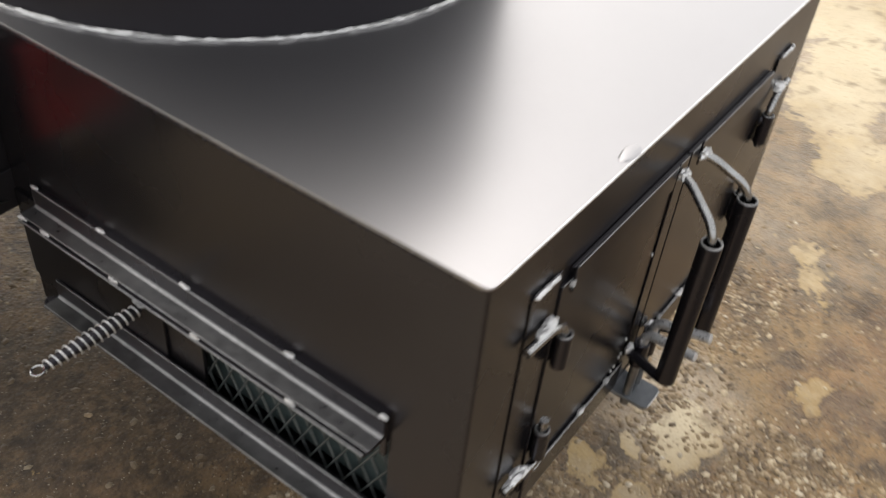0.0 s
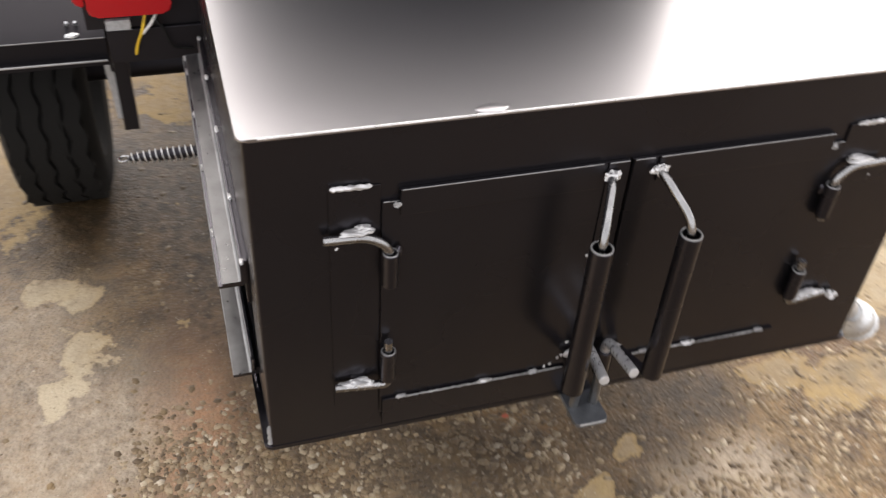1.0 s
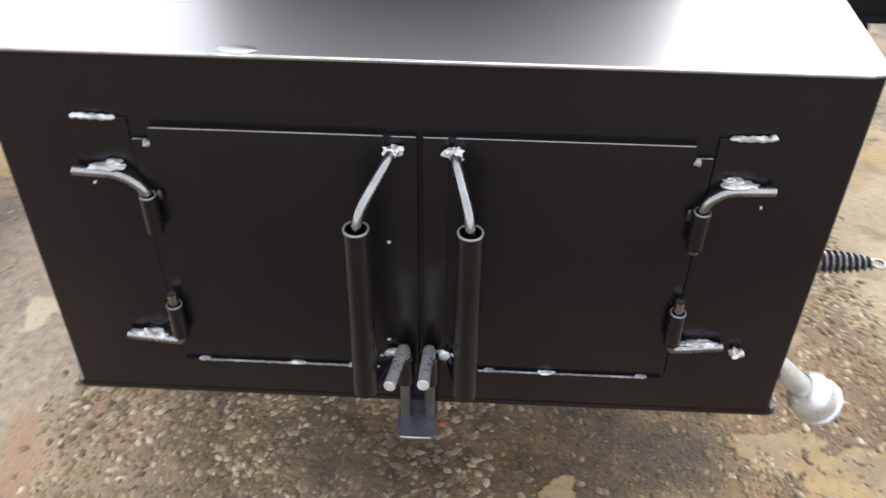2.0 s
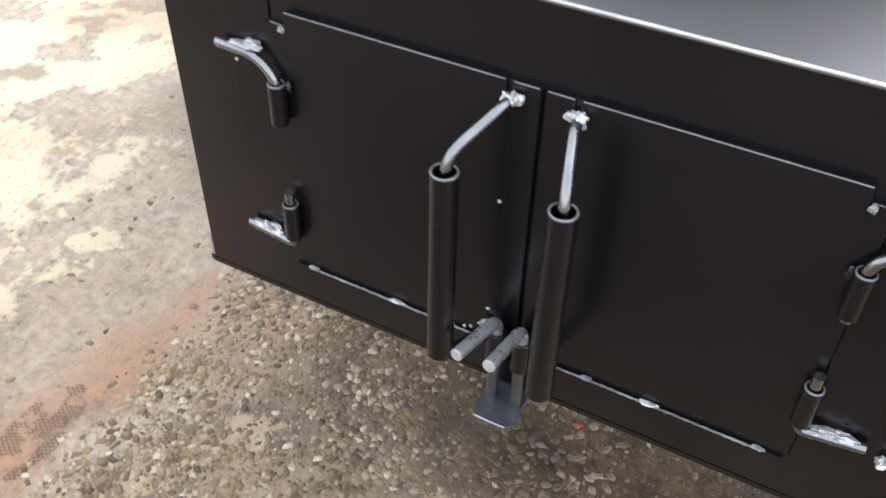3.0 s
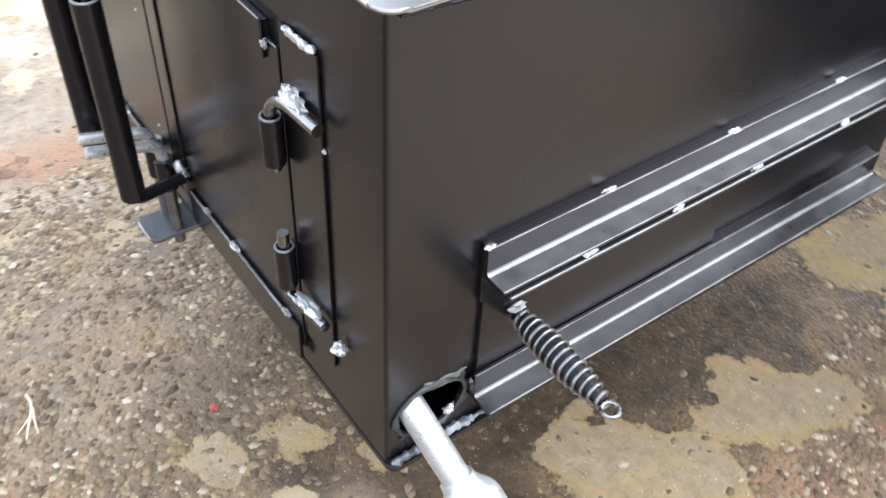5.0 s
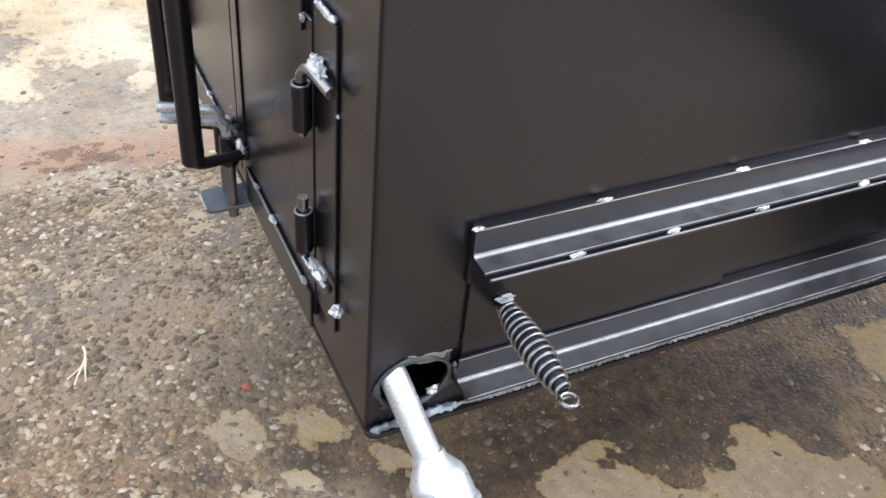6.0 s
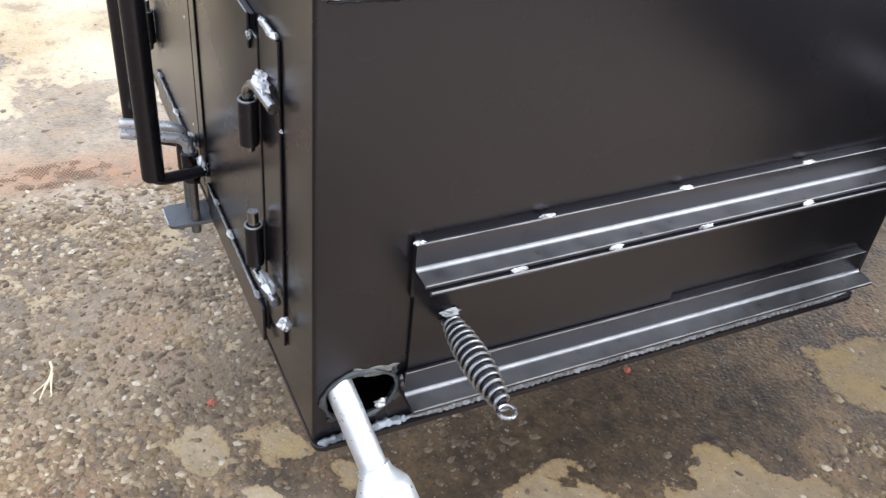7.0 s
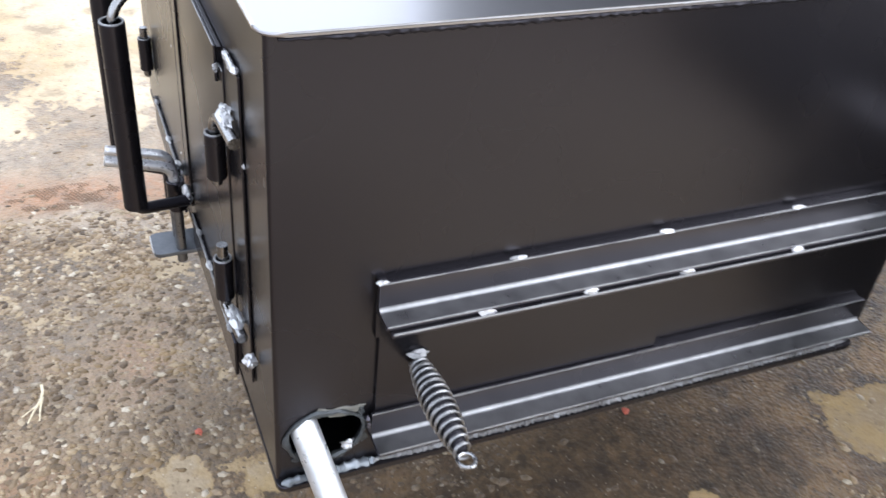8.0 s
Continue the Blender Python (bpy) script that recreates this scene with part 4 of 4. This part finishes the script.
part("stay_rod", sweep([(-0.068, 0.95, 1.1), (-0.029, 0.95, 0.93)], 0.004, 8), PAINT_DULL, trailer)
part("stay_rod", sweep([(-0.16, 0.95, 0.9), (-0.07, 0.952, 0.893), (-0.018, 0.95, 0.868)], 0.006, 8), PAINT_DULL, trailer)
part("bolt_head", lump((-0.245, 0.872, 0.69), (0.012, 0.008, 0.006), seed=4, rough=0.3), GALV, trailer)
for x in (-0.252, -0.236):
    part("fender_bolt", lathe([(0, 0.005), (0.7, 0.004), (1, 0.003)], (x, 0.899, 0.702), (x, 0.892, 0.709), 6), GALV, trailer)


def tyre_mesh(cx, cy, r, half):
    prof = [(-0.62, 0.6), (-0.92, 0.68), (-1.0, 0.8), (-0.95, 0.9), (-0.84, 0.965), (-0.8, 0.985)]
    shape = prof + [(-0.76, 0.965), (-0.42, 0.975), (-0.4, 1.0), (-0.06, 1.0), (-0.045, 0.972), (0.045, 0.972), (0.06, 1.0), (0.4, 1.0), (0.42, 0.975), (0.76, 0.965)] + [(-a, b) for a, b in prof[::-1]]
    return lathe([(0.5 + 0.5 * a, b * r) for a, b in shape], (cx - half, cy, r), (cx + half, cy, r), 72)


def wheel(cx, cy, s):
    width = 0.108
    rubber = part("wheel", tyre_mesh(cx, cy, 0.335, width), RUBBER, trailer, "worn black rubber trailer tyre")
    part("rim", lathe([(0, 0.205), (0.0, 0.19), (0.35, 0.16), (0.4, 0.05), (0.75, 0.05), (0.8, 0.0005)], (cx + s * 0.1, cy, 0.335), (cx + s * 0.02, cy, 0.335), 36), RIM, rubber, "silver painted steel rim")
    ribs = bmesh.new()
    for j in (-0.078, -0.026, 0.026, 0.078):
        rings = []
        for k in range(144):
            a, wave = 2 * math.pi * k / 144, 0.006 * (abs(k % 6 - 3) / 1.5 - 1)
            rings.append([ribs.verts.new((cx + j * width / 0.125 + wave + x, cy + h * math.cos(a), 0.335 + h * math.sin(a))) for x, h in ((-0.019, 0.325), (-0.0175, 0.3375), (0.0175, 0.3375), (0.019, 0.325))])
        for p, q in zip(rings, rings[1:] + rings[:1]):
            for m in range(3):
                ribs.faces.new((p[m], p[m + 1], q[m + 1], q[m]))
    tagged(part("tread", ribs, RUBBER, rubber), kind="stuff")


wheel(-0.37, 1.4, -1)
wheel(1.37, 1.4, 1)

# ---- loose small things on the ground ----
straw = thing("straw", (0.36, -0.29, 0.004), "forked dry pale straw lying on the asphalt", "straw")
for pts in (
    [(0.312, -0.281, 0.009), (0.335, -0.279, 0.012), (0.36, -0.289, 0.009), (0.38, -0.318, 0.005)],
    [(0.352, -0.284, 0.011), (0.375, -0.297, 0.009), (0.398, -0.309, 0.005)],
    [(0.345, -0.281, 0.011), (0.37, -0.286, 0.009), (0.397, -0.289, 0.005)],
):
    part("stalk", sweep(smooth_path(pts, 0.01), lambda t: 0.0027 - 0.0015 * t, 6), STRAWM, straw)
for i, (x, y, r) in enumerate(((0.506, -0.028, 0.007), (0.7, 0.756, 0.008), (0.52, 0.3, 0.006))):
    solid("brick_chip", lump((x, y, r * 0.55), (r, r * 0.8, r * 0.6), seed=i * 5, rough=0.6), BRICKM, "small red brick chip on the asphalt", "chip", "brick chips")


def imprint_wires():
    """The rusty imprint of a mesh in the asphalt, laid out as thin torn wires."""
    bm = bmesh.new()
    for way in (1, -1):
        for k in range(-30, 31):
            run = []
            for i in range(61):
                u = -0.06 + 0.12 * i / 60
                v = 0.0085 * k + way * u * 0.55
                x, y = -0.335 + u, -0.195 + v
                torn = noise.noise(Vector((u * 26, v * 20, 4))) + 0.5 * noise.noise(Vector((u * 90, v * 60, 9)))
                if (u / 0.055) ** 2 + (v / 0.125) ** 2 < 1 + 0.5 * torn and torn > -0.12:
                    run.append((x, y, lie(x, y)[0] + 0.0005))
                else:
                    if len(run) > 3:
                        sweep(run, 0.0007, 5, bm=bm)
                    run = []
            if len(run) > 3:
                sweep(run, 0.0007, 5, bm=bm)
    return bm


solid("mesh_imprint", imprint_wires(), plain("rusty_imprint", (0.15, 0.095, 0.06), 0.85), "rusty mesh imprint in the asphalt, laid out as thin wires", "net")


def pebble(seed, flat=0.42):
    """A small angular stone about the origin, 20 faces."""
    rnd = random.Random(seed)
    bm = bmesh.new()
    for v in bmesh.ops.create_icosphere(bm, subdivisions=1, radius=1.0)["verts"]:
        k = rnd.uniform(0.72, 1.12)
        v.co = Vector((v.co.x * k, v.co.y * k * 0.72, v.co.z * k * flat))
    return bm


def stone_place(rnd, where):
    """A place for a stone, mostly on the bare stony asphalt in front of and beside the box."""
    while True:
        x0, x1, y0, y1 = {"front": (-0.3, 1.0, -0.6, 0.5), "east": (1.0, 1.5, -0.1, 1.4), "around": (-0.9, 1.8, -0.9, 1.7)}[where]
        x, y = rnd.uniform(x0, x1), rnd.uniform(y0, y1)
        z, n1, _ = lie(x, y)
        sand = float(field(np.array([x + 0.035 * n1]), np.array([y]), DRY)[0]) + 0.16 * n1
        chance = 0.9 if sand < 0.45 else 0.5 if x < 0.5 else 0.15
        if 0.62 < x < 1.1 and 0.05 < y < 1.05:
            chance *= 0.3
        if -0.4 < x < 0.0 and y > 0.4:
            chance *= 0.3
        if 0.3 < x < 0.85 and 0.0 < y < 0.32:
            chance *= 0.5
        if x < -0.25:
            chance *= 0.25
        if rnd.random() < chance * (0.62 + 0.55 * noise.noise(Vector((x * 4, y * 4, 2))) + 0.4 * noise.noise(Vector((x * 13, y * 13, 6)))):
            return x, y, z


def build_gravel(count):
    rnd = random.Random(5)
    shapes = []
    for k in range(6):
        bm = pebble(k)
        bm.verts.index_update()
        shapes.append((np.array([v.co for v in bm.verts]), [[v.index for v in f.verts] for f in bm.faces]))
        bm.free()
    verts, faces, total = [], [], 0
    for i in range(count):
        x, y, z = stone_place(rnd, ("front", "front", "front", "east", "around")[i % 5])
        r = 0.0042 + 0.0098 * rnd.random() ** 1.9
        a, (co, fs) = rnd.uniform(0, 6.28), shapes[i % 6]
        c, s = math.cos(a), math.sin(a)
        out = np.stack([x + r * (co[:, 0] * c - co[:, 1] * s), y + r * (co[:, 0] * s + co[:, 1] * c), z + r * (co[:, 2] * 0.72 - 0.09)], -1)
        verts.append(out)
        faces += [[total + j for j in f] for f in fs]
        total += len(co)
    me = bpy.data.meshes.new("gravel")
    co = np.concatenate(verts)
    me.from_pydata(co.tolist(), [], faces)
    me.attributes.new("wet_shade", "FLOAT", "POINT").data.foreach_set("value", field(co[:, 0], co[:, 1], WET_SHADE).astype(np.float32))
    me.polygons.foreach_set("use_smooth", [True] * len(me.polygons))
    me.materials.append(STONES)
    return tagged(new("gravel", me), "fine tan and grey aggregate standing out of the asphalt", "gravel", kind="stuff")


build_gravel(17500)
shapes = [mesh_of("stone", pebble(40 + k, 0.42), STONE, smooth=False) for k in range(8)]
rnd = random.Random(11)
for i in range(300):
    x, y, z = stone_place(rnd, ("front", "front", "east", "front", "around")[i % 5])
    r = 0.0065 + 0.006 * rnd.random() ** 2
    ob = new("stone", shapes[i % 8])
    ob.matrix_basis = pose(x, y, z + r * 0.06, rnd.uniform(-15, 15), rnd.uniform(-15, 15), rnd.uniform(0, 360)) @ Matrix.Diagonal((r, r, r * rnd.uniform(0.7, 1.1), 1))
    ob.parent = ground
